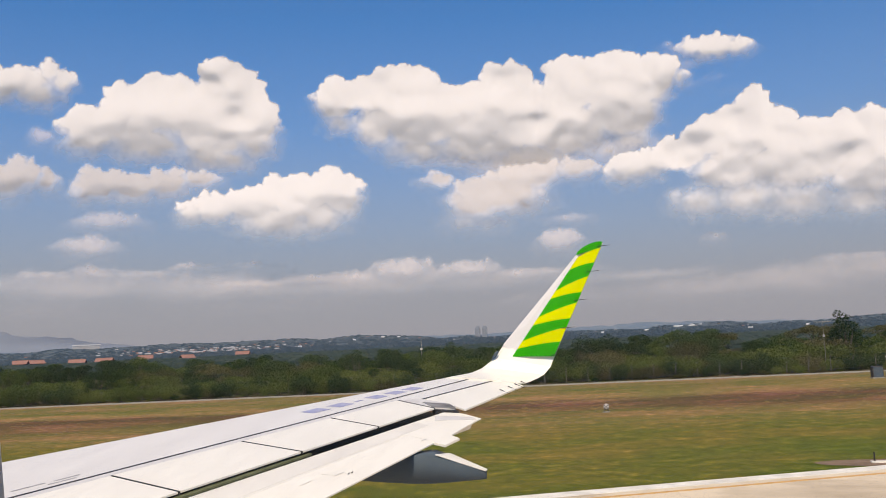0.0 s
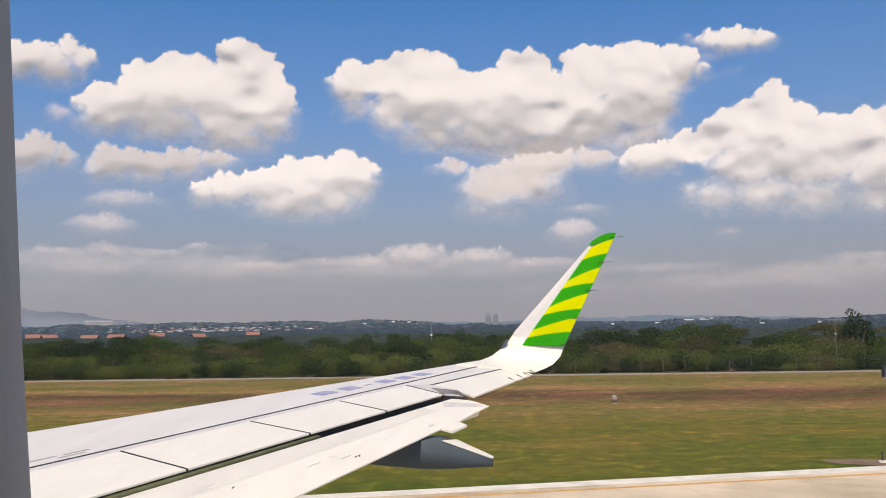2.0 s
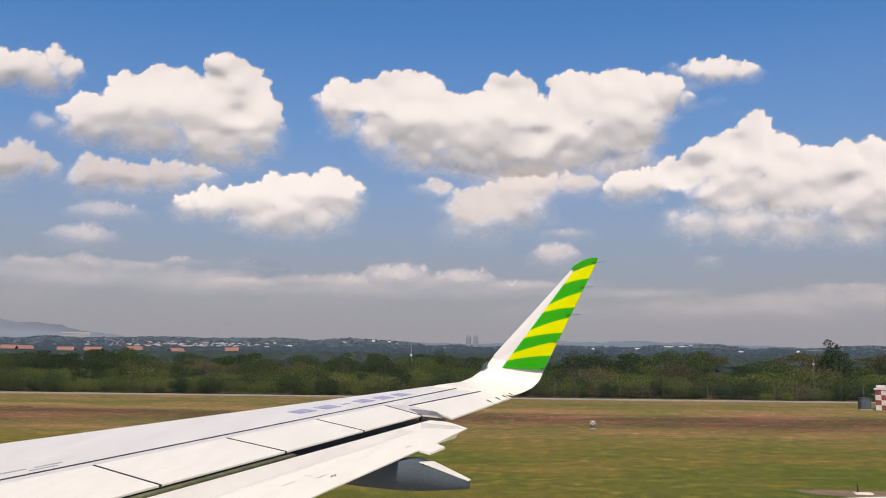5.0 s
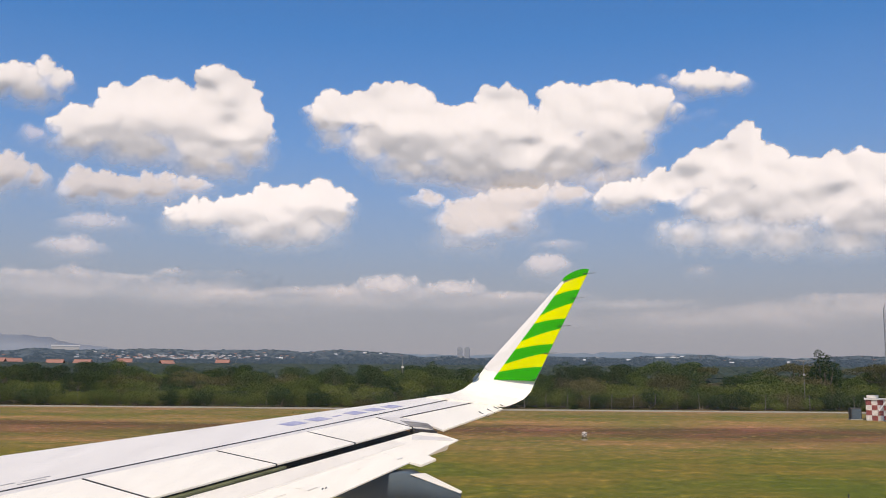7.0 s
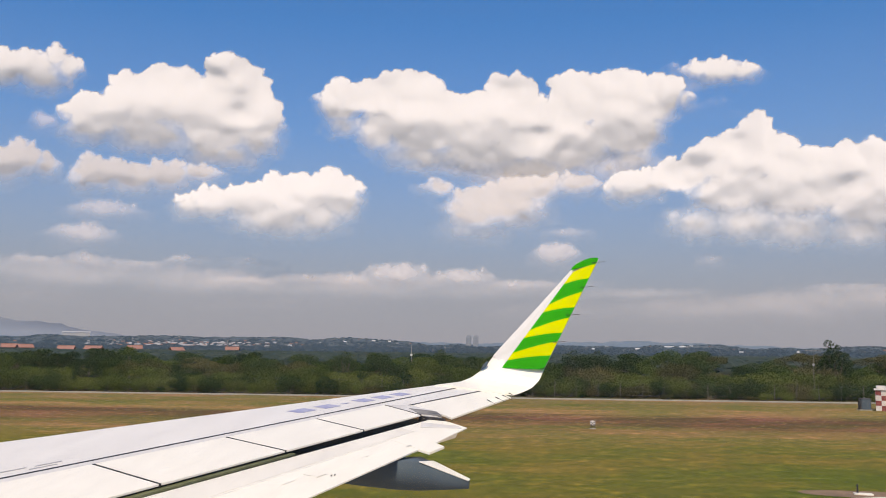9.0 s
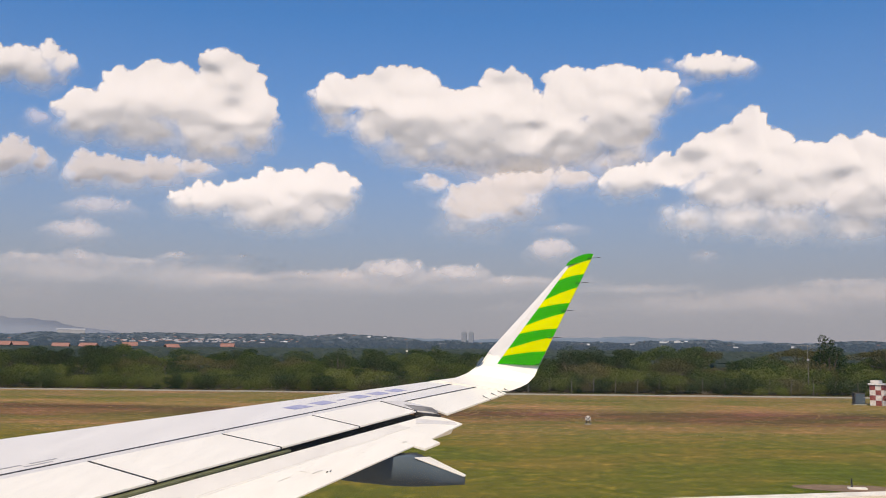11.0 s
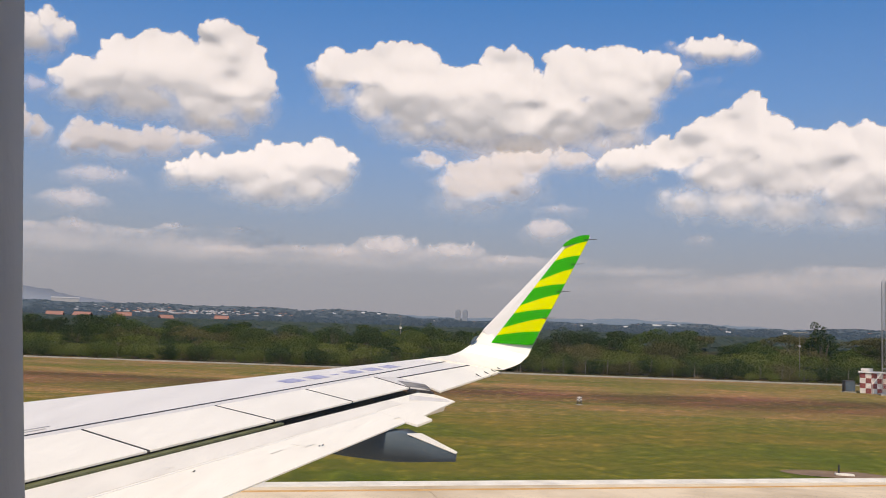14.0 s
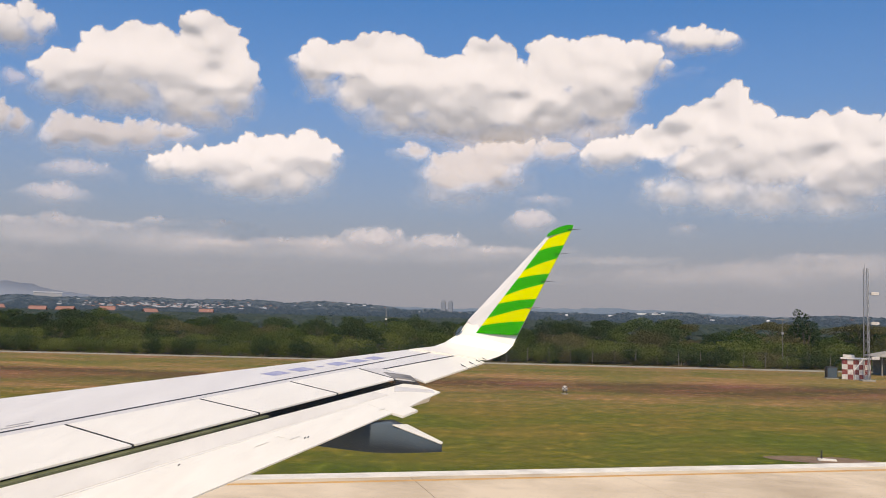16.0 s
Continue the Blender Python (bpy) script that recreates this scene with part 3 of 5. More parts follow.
# sides lean under and the colour is dark, for the flap's shade
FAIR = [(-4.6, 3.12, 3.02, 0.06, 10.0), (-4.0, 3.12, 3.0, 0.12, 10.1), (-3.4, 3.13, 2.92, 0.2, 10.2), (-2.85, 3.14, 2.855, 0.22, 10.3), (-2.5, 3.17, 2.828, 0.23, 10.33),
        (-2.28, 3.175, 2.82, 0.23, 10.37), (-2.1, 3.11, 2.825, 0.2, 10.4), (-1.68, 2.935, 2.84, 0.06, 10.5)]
part("flap_track_fairing", loft([canoe(*f) for f in FAIR]), FAIRING, aircraft, "flap track fairing, its shade held in a dark blue-grey", smooth=True)
part("fairing_cap", slab([Vector((-2.2, 10.15, 3.175)), Vector((-1.675, 10.435, 2.945)), Vector((-1.675, 10.565, 2.945)), Vector((-2.12, 10.6, 3.135))], 0.012, 0.003), WHITE, aircraft, "white upper face of the fairing")

# lettering on the wing as plain bars
for y, w in ((11.22, 0.30), (11.66, 0.28), (12.0, 0.13), (12.35, 0.25), (12.74, 0.25), (13.12, 0.25)):
    c = crest(y) * 0.42 + (-5.27 + 0.39 * (y - 7.16)) * 0.58
    lo, hi = (-0.08, 0.10) if w > 0.2 else (-0.01, 0.03)
    part("letter_bar", strip(y - w / 2, y + w / 2, lambda q: c + lo + 0.42 * (q - y), lambda q: c + hi + 0.42 * (q - y), 0.0045, 2), BLUE, aircraft, "worn blue lettering bar")
for y, w, o in ((7.35, 0.3, -0.14), (7.7, 0.25, -0.13), (7.6, 0.26, -0.07)):
    part("letter_bar", strip(y - w / 2, y + w / 2, lambda q: -5.27 + 0.39 * (q - 7.16) + o - 0.009, lambda q: -5.27 + 0.39 * (q - 7.16) + o + 0.009, 0.0045, 2), FAINT, aircraft, "small worn grey lettering")
# seam along the middle of the flap
part("flap_seam", loft([[fz(slot_end(y) + 0.38 * (flap_end(y) - slot_end(y)) + dx, y, dz) for dx, dz in ((0, 0.0135), (0.012, 0.0135), (0.012, 0.006), (0, 0.006))] for y in (2, 4, 6, 8, 9.6, 10.6)]), STAIN, aircraft)
# drain marks on the flap
rng = random.Random(41)
for k in range(7):
    y = rng.uniform(5.5, 10.6)
    f, ln = rng.uniform(0.12, 0.8), rng.uniform(0.05, 0.3)
    run = rng.choice((0, 0, 1))
    x = slot_end(y) + f * (flap_end(y) - slot_end(y))
    if run:
        c = [fz(x, y, 0.0155), fz(x + ln, y + 0.02, 0.0145), fz(x + ln, y + 0.035, 0.0145), fz(x, y + 0.02, 0.0155)]
    else:
        c = [fz(x, y, 0.0155), fz(x + 0.012, y, 0.0155), fz(x + 0.012 + 0.3 * ln, y + ln, 0.0155), fz(x + 0.3 * ln, y + ln, 0.0155)]
    part("scuff", slab(c, 0.002, 0), SMUDGE, aircraft, "grey scuff on the flap")
for x, y in ((-2.85, 9.05), (-2.87, 9.0), (-3.55, 7.55)):
    part("drain_mark", slab([fz(x, y, 0.02), fz(x + 0.009, y, 0.02), fz(x + 0.009, y + 0.04, 0.02), fz(x, y + 0.035, 0.02)], 0.008, 0.002), SEAM, aircraft)

# fuselage: a tube with one cabin window cut through, closed at both ends
FUS_Y, FUS_Z, FUS_R = -1.83, 4.05, 1.98
WIN_Z, WIN_W, WIN_H = EYE, 0.1116, 0.175


def fuselage(radius, x0, x1):
    bm = bmesh.new()
    lo, hi = [math.asin((WIN_Z + s * WIN_H - FUS_Z) / radius) for s in (-1, 1)]
    angles = [lo + (hi - lo) * i / 4 for i in range(5)] + [hi + (2 * math.pi - hi + lo) * i / 44 for i in range(1, 44)]
    xs = [x0 + (-WIN_W - x0) * i / 6 for i in range(7)] + [WIN_W + (x1 - WIN_W) * i / 6 for i in range(7)]
    g = [[bm.verts.new((x, FUS_Y + radius * math.cos(t), FUS_Z + radius * math.sin(t))) for t in angles] for x in xs]
    k = len(angles)
    for i in range(len(xs) - 1):
        for j in range(k):
            if i == 6 and j < 4:
                continue
            bm.faces.new((g[i][j], g[i][(j + 1) % k], g[i + 1][(j + 1) % k], g[i + 1][j]))
    bm.faces.new(g[0][::-1])
    bm.faces.new(g[-1])
    return bm


part("fuselage", fuselage(FUS_R, -16, 10), WHITE, aircraft, "white fuselage skin", smooth=True)
part("cabin_lining", fuselage(FUS_R - 0.09, -15.8, 9.8), LINING, aircraft, "grey plastic cabin lining", smooth=True)


def reveal():
    """The window's tunnel: an oblong frame with rounded corners between lining and skin, raked a little."""
    rings = []
    for y, s in ((0.02, 1.16), (0.035, 1.05), (0.07, 1.0), (0.135, 0.99), (0.16, 1.1)):
        ring = []
        for i in range(40):
            t = 2 * math.pi * i / 40
            c, q = math.cos(t), math.sin(t)
            h = math.copysign(abs(q) ** 0.55, q) * WIN_H * s
            ring.append((math.copysign(abs(c) ** 0.55, c) * WIN_W * s - 0.085 * h, y, WIN_Z + h))
        rings.append(ring)
    return loft(rings, caps=False)


part("window_reveal", reveal(), LINING, aircraft, "grey window surround", smooth=True)

pane = part("window_pane", box(bmesh.new(), (0, 0.118, WIN_Z), (WIN_W * 2.1, 0.004, WIN_H * 2.1)), PANE, aircraft, "clear window pane with an added milky veil")
pane.visible_shadow = False

# undercarriage, on which the aircraft stands
for gx, gy, r in ((-4.2, 1.95, 0.57), (-4.2, -5.6, 0.57), (-14.5, -1.83, 0.38)):
    leg = part("landing_gear", tube(bmesh.new(), (gx, gy, r), (gx, gy, 2.75), 0.09, 0.12, 12), METAL, aircraft, "grey landing gear leg")
    for s in (-0.3, 0.3):
        bm = bmesh.new()
        prof = [(0.0, 0.55), (0.13, 0.6), (0.17, 0.8), (0.15, 0.95), (0.0, 1.0), (-0.15, 0.95), (-0.17, 0.8), (-0.13, 0.6)]
        rings = [[(gx + q * r * math.cos(t), gy + s + w, r + q * r * math.sin(t)) for w, q in prof] for t in (2 * math.pi * i / 24 for i in range(25))]
        part("wheel", loft(rings, caps=False), BLACK, leg, "black tyre", smooth=True)

# ---- clouds ----


def lattice(x, y, seed):
    """Smooth value noise in 0..1 on arrays."""
    xi, yi = np.floor(x).astype(np.int64), np.floor(y).astype(np.int64)
    fx, fy = x - xi, y - yi
    fx, fy = fx * fx * fx * (fx * (fx * 6 - 15) + 10), fy * fy * fy * (fy * (fy * 6 - 15) + 10)

    def h(a, b):
        n = (a * 374761393 + b * 668265263 + seed * 974634777) & 0x7FFFFFFF
        n = ((n ^ (n >> 13)) * 1274126177) & 0x7FFFFFFF
        n = ((n ^ (n >> 16)) * 2246822519) & 0x7FFFFFFF
        return (n & 0xFFFFF) / 0xFFFFF

    a, b = h(xi, yi), h(xi + 1, yi)
    c, d = h(xi, yi + 1), h(xi + 1, yi + 1)
    return a + (b - a) * fx + (c - a) * fy + (a - b - c + d) * fx * fy


def fbm(x, y, seed, octaves=4, gain=0.5):
    total, amp, norm = 0.0, 1.0, 0.0
    for k in range(octaves):
        total = total + amp * lattice(x * 2 ** k + 17.3 * k, y * 2 ** k - 9.1 * k, seed + k)
        norm += amp
        amp *= gain
    return total / norm


BELLY, PUFF, LEAN, UNDER = 0.6, 0.22, 0.5, 0.14


def cloud(label, lobes, far, seed, vapour=0, soft=0.34, step=0.07, wisp=0.3, group="cumulus clouds"):
    """A cumulus cloud: lobes of (bearing, elevation, half width, half height) in degrees, each crowded with smaller billows, at a distance in metres."""
    rng = np.random.RandomState(seed)
    balls = []
    for a, e, w, h in lobes:
        balls.append((a, e, w, h, 0.0))
        for k in range(int(10 + 6 * w)):
            t, q = rng.uniform(-0.35, math.pi + 0.35), rng.uniform(0.35, 0.98)
            s = rng.uniform(0.16, 0.42) * min(w, h)
            ba, be = a + math.cos(t) * w * q, e + math.sin(t) * h * q
            swell = rng.uniform(0.75, 0.95)
            balls.append((ba, be, s * rng.uniform(1.0, 1.3), s, swell))
            for j in range(2):
                t2, q2 = rng.uniform(-0.2, math.pi + 0.2), rng.uniform(0.5, 1.0)
                s2 = s * rng.uniform(0.25, 0.5)
                balls.append((ba + math.cos(t2) * s * q2, be + math.sin(t2) * s * q2, s2 * 1.1, s2, swell))
    a0, a1 = min(b[0] - b[2] for b in balls) - 0.6, max(b[0] + b[2] for b in balls) + 0.6
    e0, e1 = min(b[1] - b[3] for b in balls) - 0.6, max(b[1] + b[3] for b in balls) + 0.6
    na, ne = int((a1 - a0) / step) + 2, int((e1 - e0) / step) + 2
    A, E = np.meshgrid(a0 + step * np.arange(na), e0 + step * np.arange(ne))
    WA = A + 0.34 * (fbm(A * 2.2, E * 2.2, seed, 3) - 0.5) + 0.11 * (fbm(A * 5.5, E * 5.5, seed + 7, 1) - 0.5)
    WE = E + 0.34 * (fbm(A * 2.2, E * 2.2, seed + 20, 3) - 0.5) + 0.11 * (fbm(A * 5.5, E * 5.5, seed + 27, 1) - 0.5)
    cover, big, puffs = np.full_like(A, -9.0), np.ones_like(A), np.ones_like(A)
    for a, e, w, h, swell in balls:
        i0, i1 = max(0, int((a - w * 2.6 - 0.4 - a0) / step)), min(na, int((a + w * 2.6 + 0.4 - a0) / step) + 1)
        j0, j1 = max(0, int((e - h * 2.6 - 0.4 - e0) / step)), min(ne, int((e + h * 2.6 + 0.4 - e0) / step) + 1)
        if i1 <= i0 or j1 <= j0:
            continue
        spot = np.s_[j0:j1, i0:i1]
        r2 = ((WA[spot] - a) / w) ** 2 + ((WE[spot] - e) / h) ** 2
        if not swell:
            big[spot] += np.exp(3.2 * BELLY * min(w, h) * np.exp(-0.8 * r2)) - 1
        else:
            puffs[spot] += np.exp(10.5 * swell * min(w, h) * np.sqrt(np.clip(1.15 - r2, 0, 2))) - 1
        cover[spot] = np.maximum(cover[spot], (1 - np.sqrt(r2)) * min(w, h))
    rag = fbm(A * 2.0, E * 2.4, seed + 40, 3, 0.4) - 0.5
    # how high a place lies between the foot and the top of the cloud at its bearing
    inside = cover > 0
    some = inside.any(0)
    lo = np.interp(np.arange(na), np.nonzero(some)[0], E[inside.argmax(0), 0][some])
    hi = np.interp(np.arange(na), np.nonzero(some)[0], E[ne - 1 - inside[::-1].argmax(0), 0][some])
    wide = np.ones(2 * int(0.6 / step) + 1) / (2 * int(0.6 / step) + 1)
    lo, hi = (np.convolve(np.pad(q, len(wide) // 2, mode="edge"), wide, "valid") for q in (lo, hi))
    height = np.clip((E - lo) / np.maximum(0.4, hi - lo), 0, 1)
    width = soft * ((0.42 if vapour == 0 else 0.7 if vapour == 1 else 0.95) + 5.0 * (1 - height) ** 1.3)
    alpha = np.clip((cover + wisp * rag * (0.2 + 1.3 * (1 - height))) / width + (0.07 + 0.45 * (1 - height)) / width, 0, 1)
    alpha = alpha * alpha * (3 - 2 * alpha)

    def blur(F, times):
        for _ in range(times):
            P = np.pad(F, 1, mode="edge")
            F = 0.5 * F + 0.125 * (P[:-2, 1:-1] + P[2:, 1:-1] + P[1:-1, :-2] + P[1:-1, 2:])
        return F

    # the whole cloud leans back towards its top; great lobes bulge from it, and billows crowd their upper sides
    lobe = blur(np.log(big) / 3.2, 120)
    tall = np.minimum(hi - lo, 6.0)
    rise = (E - lo) / np.maximum(0.4, hi - lo) + 0.7 * (fbm(A * 0.38, E * 0.55, seed + 80, 2, 0.4) - 0.5)
    H = lobe + PUFF * blur(np.log(puffs) / 9.0, 4) - tall * (LEAN * np.maximum(rise - 0.45, 0) ** 1.2 + UNDER * np.maximum(0.55 - rise, 0) ** 1.3)
    H = blur(H, 4) + 0.16 * (fbm(A * 0.9, E * 1.1, seed + 60, 3, 0.35) - 0.5)
    # which way the billows face, softened as light inside the vapour softens it
    de, dacross = np.gradient(H, step)
    de = blur(de, 16)
    de, dacross = 0.5 * np.tanh(de / 0.6) - 0.25, 0.4 * np.tanh(dacross / 0.7)
    keep = np.zeros((ne, na), bool)
    q = alpha > 0.01
    keep[:-1, :-1] = q[:-1, :-1] | q[1:, :-1] | q[:-1, 1:] | q[1:, 1:]
    verts, faces, dens = [], [], []
    ra, re = np.radians(A), np.radians(E)
    way = np.stack([np.sin(ra) * np.cos(re), np.cos(ra) * np.cos(re), np.sin(re)], -1)
    east = np.stack([np.cos(ra), -np.sin(ra), 0 * ra], -1)
    north = np.stack([-np.sin(re) * np.sin(ra), -np.sin(re) * np.cos(ra), np.cos(re)], -1)
    face = -way - dacross[..., None] * east - de[..., None] * north
    face /= np.linalg.norm(face, axis=-1, keepdims=True)
    turned = []
    for side in ((1, -1) if vapour < 2 else (1,)):
        jj, ii = np.nonzero(keep[:-1, :-1] if side == 1 else keep[:-1, :-1] & (alpha[:-1, :-1] > 0.9))
        dist = far - far * math.pi / 180 * (0.12 * H if side == 1 else 0.12 * H - 1.2 * lobe - 0.8)
        pts = (way * dist[..., None]).reshape(-1, 3)
        quad = np.stack([jj * na + ii, jj * na + ii + 1, (jj + 1) * na + ii + 1, (jj + 1) * na + ii], -1)
        if side == -1:
            quad = quad[:, ::-1]
        used, inv = np.unique(quad, return_inverse=True)
        faces.append(inv.reshape(-1, 4) + sum(len(v) for v in verts))
        verts.append(pts[used])
        dens.append(alpha.reshape(-1)[used])
        turned.append(side * face.reshape(-1, 3)[used])
    me = bpy.data.meshes.new("cloud")
    vv, ff, dd = np.concatenate(verts), np.concatenate(faces), np.concatenate(dens)
    me.from_pydata(vv.tolist(), [], ff.tolist())
    me.polygons.foreach_set("use_smooth", [True] * len(me.polygons))
    at = me.attributes.new("thickness", "FLOAT", "POINT")
    at.data.foreach_set("value", dd.astype(np.float32))
    at = me.attributes.new("billow", "FLOAT_VECTOR", "POINT")
    at.data.foreach_set("vector", np.concatenate(turned).astype(np.float32).ravel())
    me.materials.append(VAPOUR[vapour])
    ob = new("cloud", me)
    return tagged(ob, label, "cloud", group)

cloud("tall white cumulus cloud with a grey base",
      [(-24.5, 16.4, 1.8, 1.7), (-27.9, 15.2, 2.5, 1.8), (-30.4, 14.3, 2.1, 1.8), (-32.5, 13.5, 1.7, 1.5), (-23.1, 14.2, 1.7, 2.1), (-25.5, 13.6, 2.4, 1.9), (-22.9, 12.9, 1.6, 1.0), (-25.8, 12.2, 2.0, 1.1), (-29.5, 13.0, 3.0, 1.3), (-33.4, 12.8, 1.1, 0.8), (-24.5, 12.1, 2.1, 1.0)],
      4360, 11, vapour=0)
cloud("low pale cumulus under a larger cloud",
      [(-32.2, 10.3, 1.6, 1.1), (-30.3, 10.2, 1.9, 1.1), (-28.3, 10.4, 1.8, 1.0), (-33.0, 9.8, 0.9, 0.8), (-26.3, 10.7, 1.4, 0.7)],
      4290, 12, vapour=1)
cloud("broad white cumulus with billowing tops",
      [(-18.1, 10.1, 1.8, 1.3), (-20.2, 9.6, 2.1, 1.6), (-23.0, 9.2, 1.9, 1.2), (-25.4, 9.0, 1.7, 1.0), (-26.8, 8.7, 1.0, 0.7), (-18.8, 8.4, 1.6, 1.2), (-21.6, 8.3, 2.8, 1.1), (-17.4, 9.3, 1.3, 1.1), (-20.9, 7.9, 3.3, 0.8)],
      4220, 13, vapour=0)
cloud("great long white cumulus cloud with a grey base",
      [(-17.7, 15.6, 1.4, 1.4), (-17.4, 14.2, 1.2, 0.8), (-15.4, 16.0, 1.5, 1.3), (-13.5, 16.2, 1.8, 1.7), (-15.2, 13.9, 1.5, 1.4), (-12.3, 14.4, 2.7, 2.3), (-9.3, 14.2, 2.9, 1.9), (-6.8, 15.0, 2.4, 2.0), (-5.3, 13.9, 2.9, 2.1), (-2.4, 15.9, 1.8, 1.9), (0.1, 15.7, 2.3, 1.8), (2.6, 15.7, 1.8, 1.5), (0.8, 14.0, 2.5, 1.9), (-2.8, 13.1, 3.2, 1.8), (-8.3, 12.6, 4.4, 1.3), (-12.3, 12.5, 2.9, 1.1), (-5.4, 11.8, 3.6, 1.1), (1.1, 12.2, 1.6, 0.9)],
      4360, 14, vapour=0)
cloud("ragged pale cloud beneath the great cumulus",
      [(-11.4, 10.5, 1.2, 0.5), (-8.3, 9.7, 2.2, 1.0), (-9.1, 8.7, 1.8, 1.1), (-5.4, 10.4, 2.5, 0.9), (-2.5, 10.6, 1.6, 0.8), (-8.3, 7.6, 2.0, 0.6), (-10.1, 9.2, 1.0, 0.6), (-6.9, 9.4, 2.5, 1.3), (-9.4, 7.8, 1.8, 0.7), (-5.8, 8.6, 1.8, 0.9)],
      4280, 15, vapour=1)
cloud("small thin white cloud high in the blue",
      [(5.3, 17.3, 1.2, 0.6), (6.5, 17.1, 1.6, 0.8), (7.9, 17.0, 1.2, 0.6)],
      4420, 16, vapour=0)
cloud("wide grey-white cumulus bank with one peak",
      [(7.8, 10.9, 1.8, 1.0), (8.6, 13.4, 1.0, 1.3), (7.6, 12.6, 1.6, 1.2), (9.2, 12.0, 1.9, 1.3), (6.2, 11.9, 2.0, 1.2), (4.1, 11.0, 2.0, 1.0), (1.4, 10.5, 2.1, 1.0), (11.7, 11.1, 2.2, 1.3), (14.5, 11.0, 2.1, 1.4), (16.8, 10.3, 2.0, 1.6), (10.7, 9.9, 3.8, 1.5), (15.2, 8.8, 2.9, 1.6), (7.1, 9.8, 2.6, 1.2), (5.0, 8.0, 1.8, 1.0), (7.7, 8.0, 2.0, 1.2), (10.6, 7.5, 2.8, 1.0), (14.3, 7.3, 2.4, 1.0), (0.7, 10.0, 1.4, 0.7)],
      4240, 17, vapour=0)
cloud("small white cumulus in the blue",
      [(-34.9, 16.9, 0.5, 0.75), (-34.2, 16.3, 0.75, 0.7), (-36.2, 16.1, 1.4, 0.95), (-35.6, 15.5, 1.5, 0.9), (-37.7, 15.8, 1.3, 1.05)],
      4440, 18, vapour=0)
cloud("faint little wisp of cloud",
      [(-35.4, 13.1, 0.8, 0.7)],
      4380, 19, vapour=2, soft=0.42)
cloud("small hazy white cumulus",
      [(-36.2, 10.9, 1.0, 1.0), (-35.2, 10.5, 0.9, 0.8), (-37.3, 10.4, 1.5, 1.2)],
      4310, 20, vapour=1)
cloud("long low band of pale cloud in haze",
      [(-13.8, 4.9, 2.2, 0.8), (-9.5, 4.7, 2.2, 0.7), (-17.0, 4.5, 3.2, 0.5), (-19.5, 4.5, 2.1, 0.4), (-6.6, 4.3, 2.9, 0.4), (-11.6, 4.4, 2.9, 0.5), (-22.7, 4.3, 2.8, 0.3)],
      4330, 21, vapour=2, soft=0.42)
cloud("low line of faint clouds in haze",
      [(-32.6, 5.2, 1.4, 0.5), (-26.9, 5.5, 1.3, 0.3), (-23.0, 5.5, 1.4, 0.3), (-29.4, 5.1, 2.9, 0.3), (-35.3, 5.1, 1.8, 0.3)],
      4330, 22, vapour=2, soft=0.42)
cloud("soft grey underside of the great cumulus",
      [(-5.4, 11.1, 6.1, 1.3), (-0.0, 11.4, 3.2, 1.5), (-10.1, 11.6, 3.3, 1.0), (-6.5, 9.3, 3.3, 1.4)],
      4375, 23, vapour=1, soft=0.8)
cloud("wide thin veil of haze cloud above the hills",
      [(-33.5, 4.3, 6.7, 1.1), (-25.0, 4.1, 8.1, 1.1), (-16.0, 3.9, 8.5, 1.0), (-8.4, 3.8, 6.4, 0.8), (-35.2, 3.0, 4.8, 0.8), (-22.6, 2.9, 8.9, 0.6)],
      4350, 24, vapour=3, soft=0.6)
cloud("soft grey belly of the wide cumulus bank",
      [(10.6, 8.8, 4.1, 1.5), (14.9, 8.3, 3.2, 1.4), (7.1, 8.9, 2.3, 0.9)],
      4255, 27, vapour=1, soft=0.8)
cloud("thin streak of haze cloud",
      [(4.8, 2.6, 7.3, 1.0), (11.0, 2.8, 6.2, 1.3), (15.5, 3.3, 4.0, 1.1), (-2.4, 2.5, 5.6, 0.7), (1.1, 3.8, 5.5, 0.4), (7.8, 3.3, 5.2, 0.3), (12.9, 4.1, 3.3, 0.3), (-3.0, 4.4, 2.8, 0.3)],
      4350, 25, vapour=3, soft=0.6)
cloud("thin torn wisps of white cloud",
      [(5.2, 15.2, 1.2, 0.3), (6.3, 15.4, 0.9, 0.3), (7.3, 14.6, 0.6, 0.2), (4.8, 14.7, 0.7, 0.2)],
      4430, 26, vapour=3, soft=0.6)
for i, lobe in enumerate([(-32.9, 6.7, 1.9, 0.8), (-31.7, 8.2, 2.2, 0.7), (-3.7, 6.2, 1.6, 0.9), (-3.0, 7.6, 1.3, 0.4), (5.8, 5.8, 0.7, 0.4), (13.5, 4.0, 1.8, 0.3), (4.9, 16.4, 0.3, 0.2), (3.8, 17.6, 0.3, 0.2)]):
    cloud("faint small puff of cloud in haze" if i < 6 else "tiny scrap of white cloud", [lobe], 4300 if i < 6 else 4400, 30 + i, vapour=2 if i < 6 else 1, soft=0.4 if i < 6 else 0.3)

# ---- distance ----


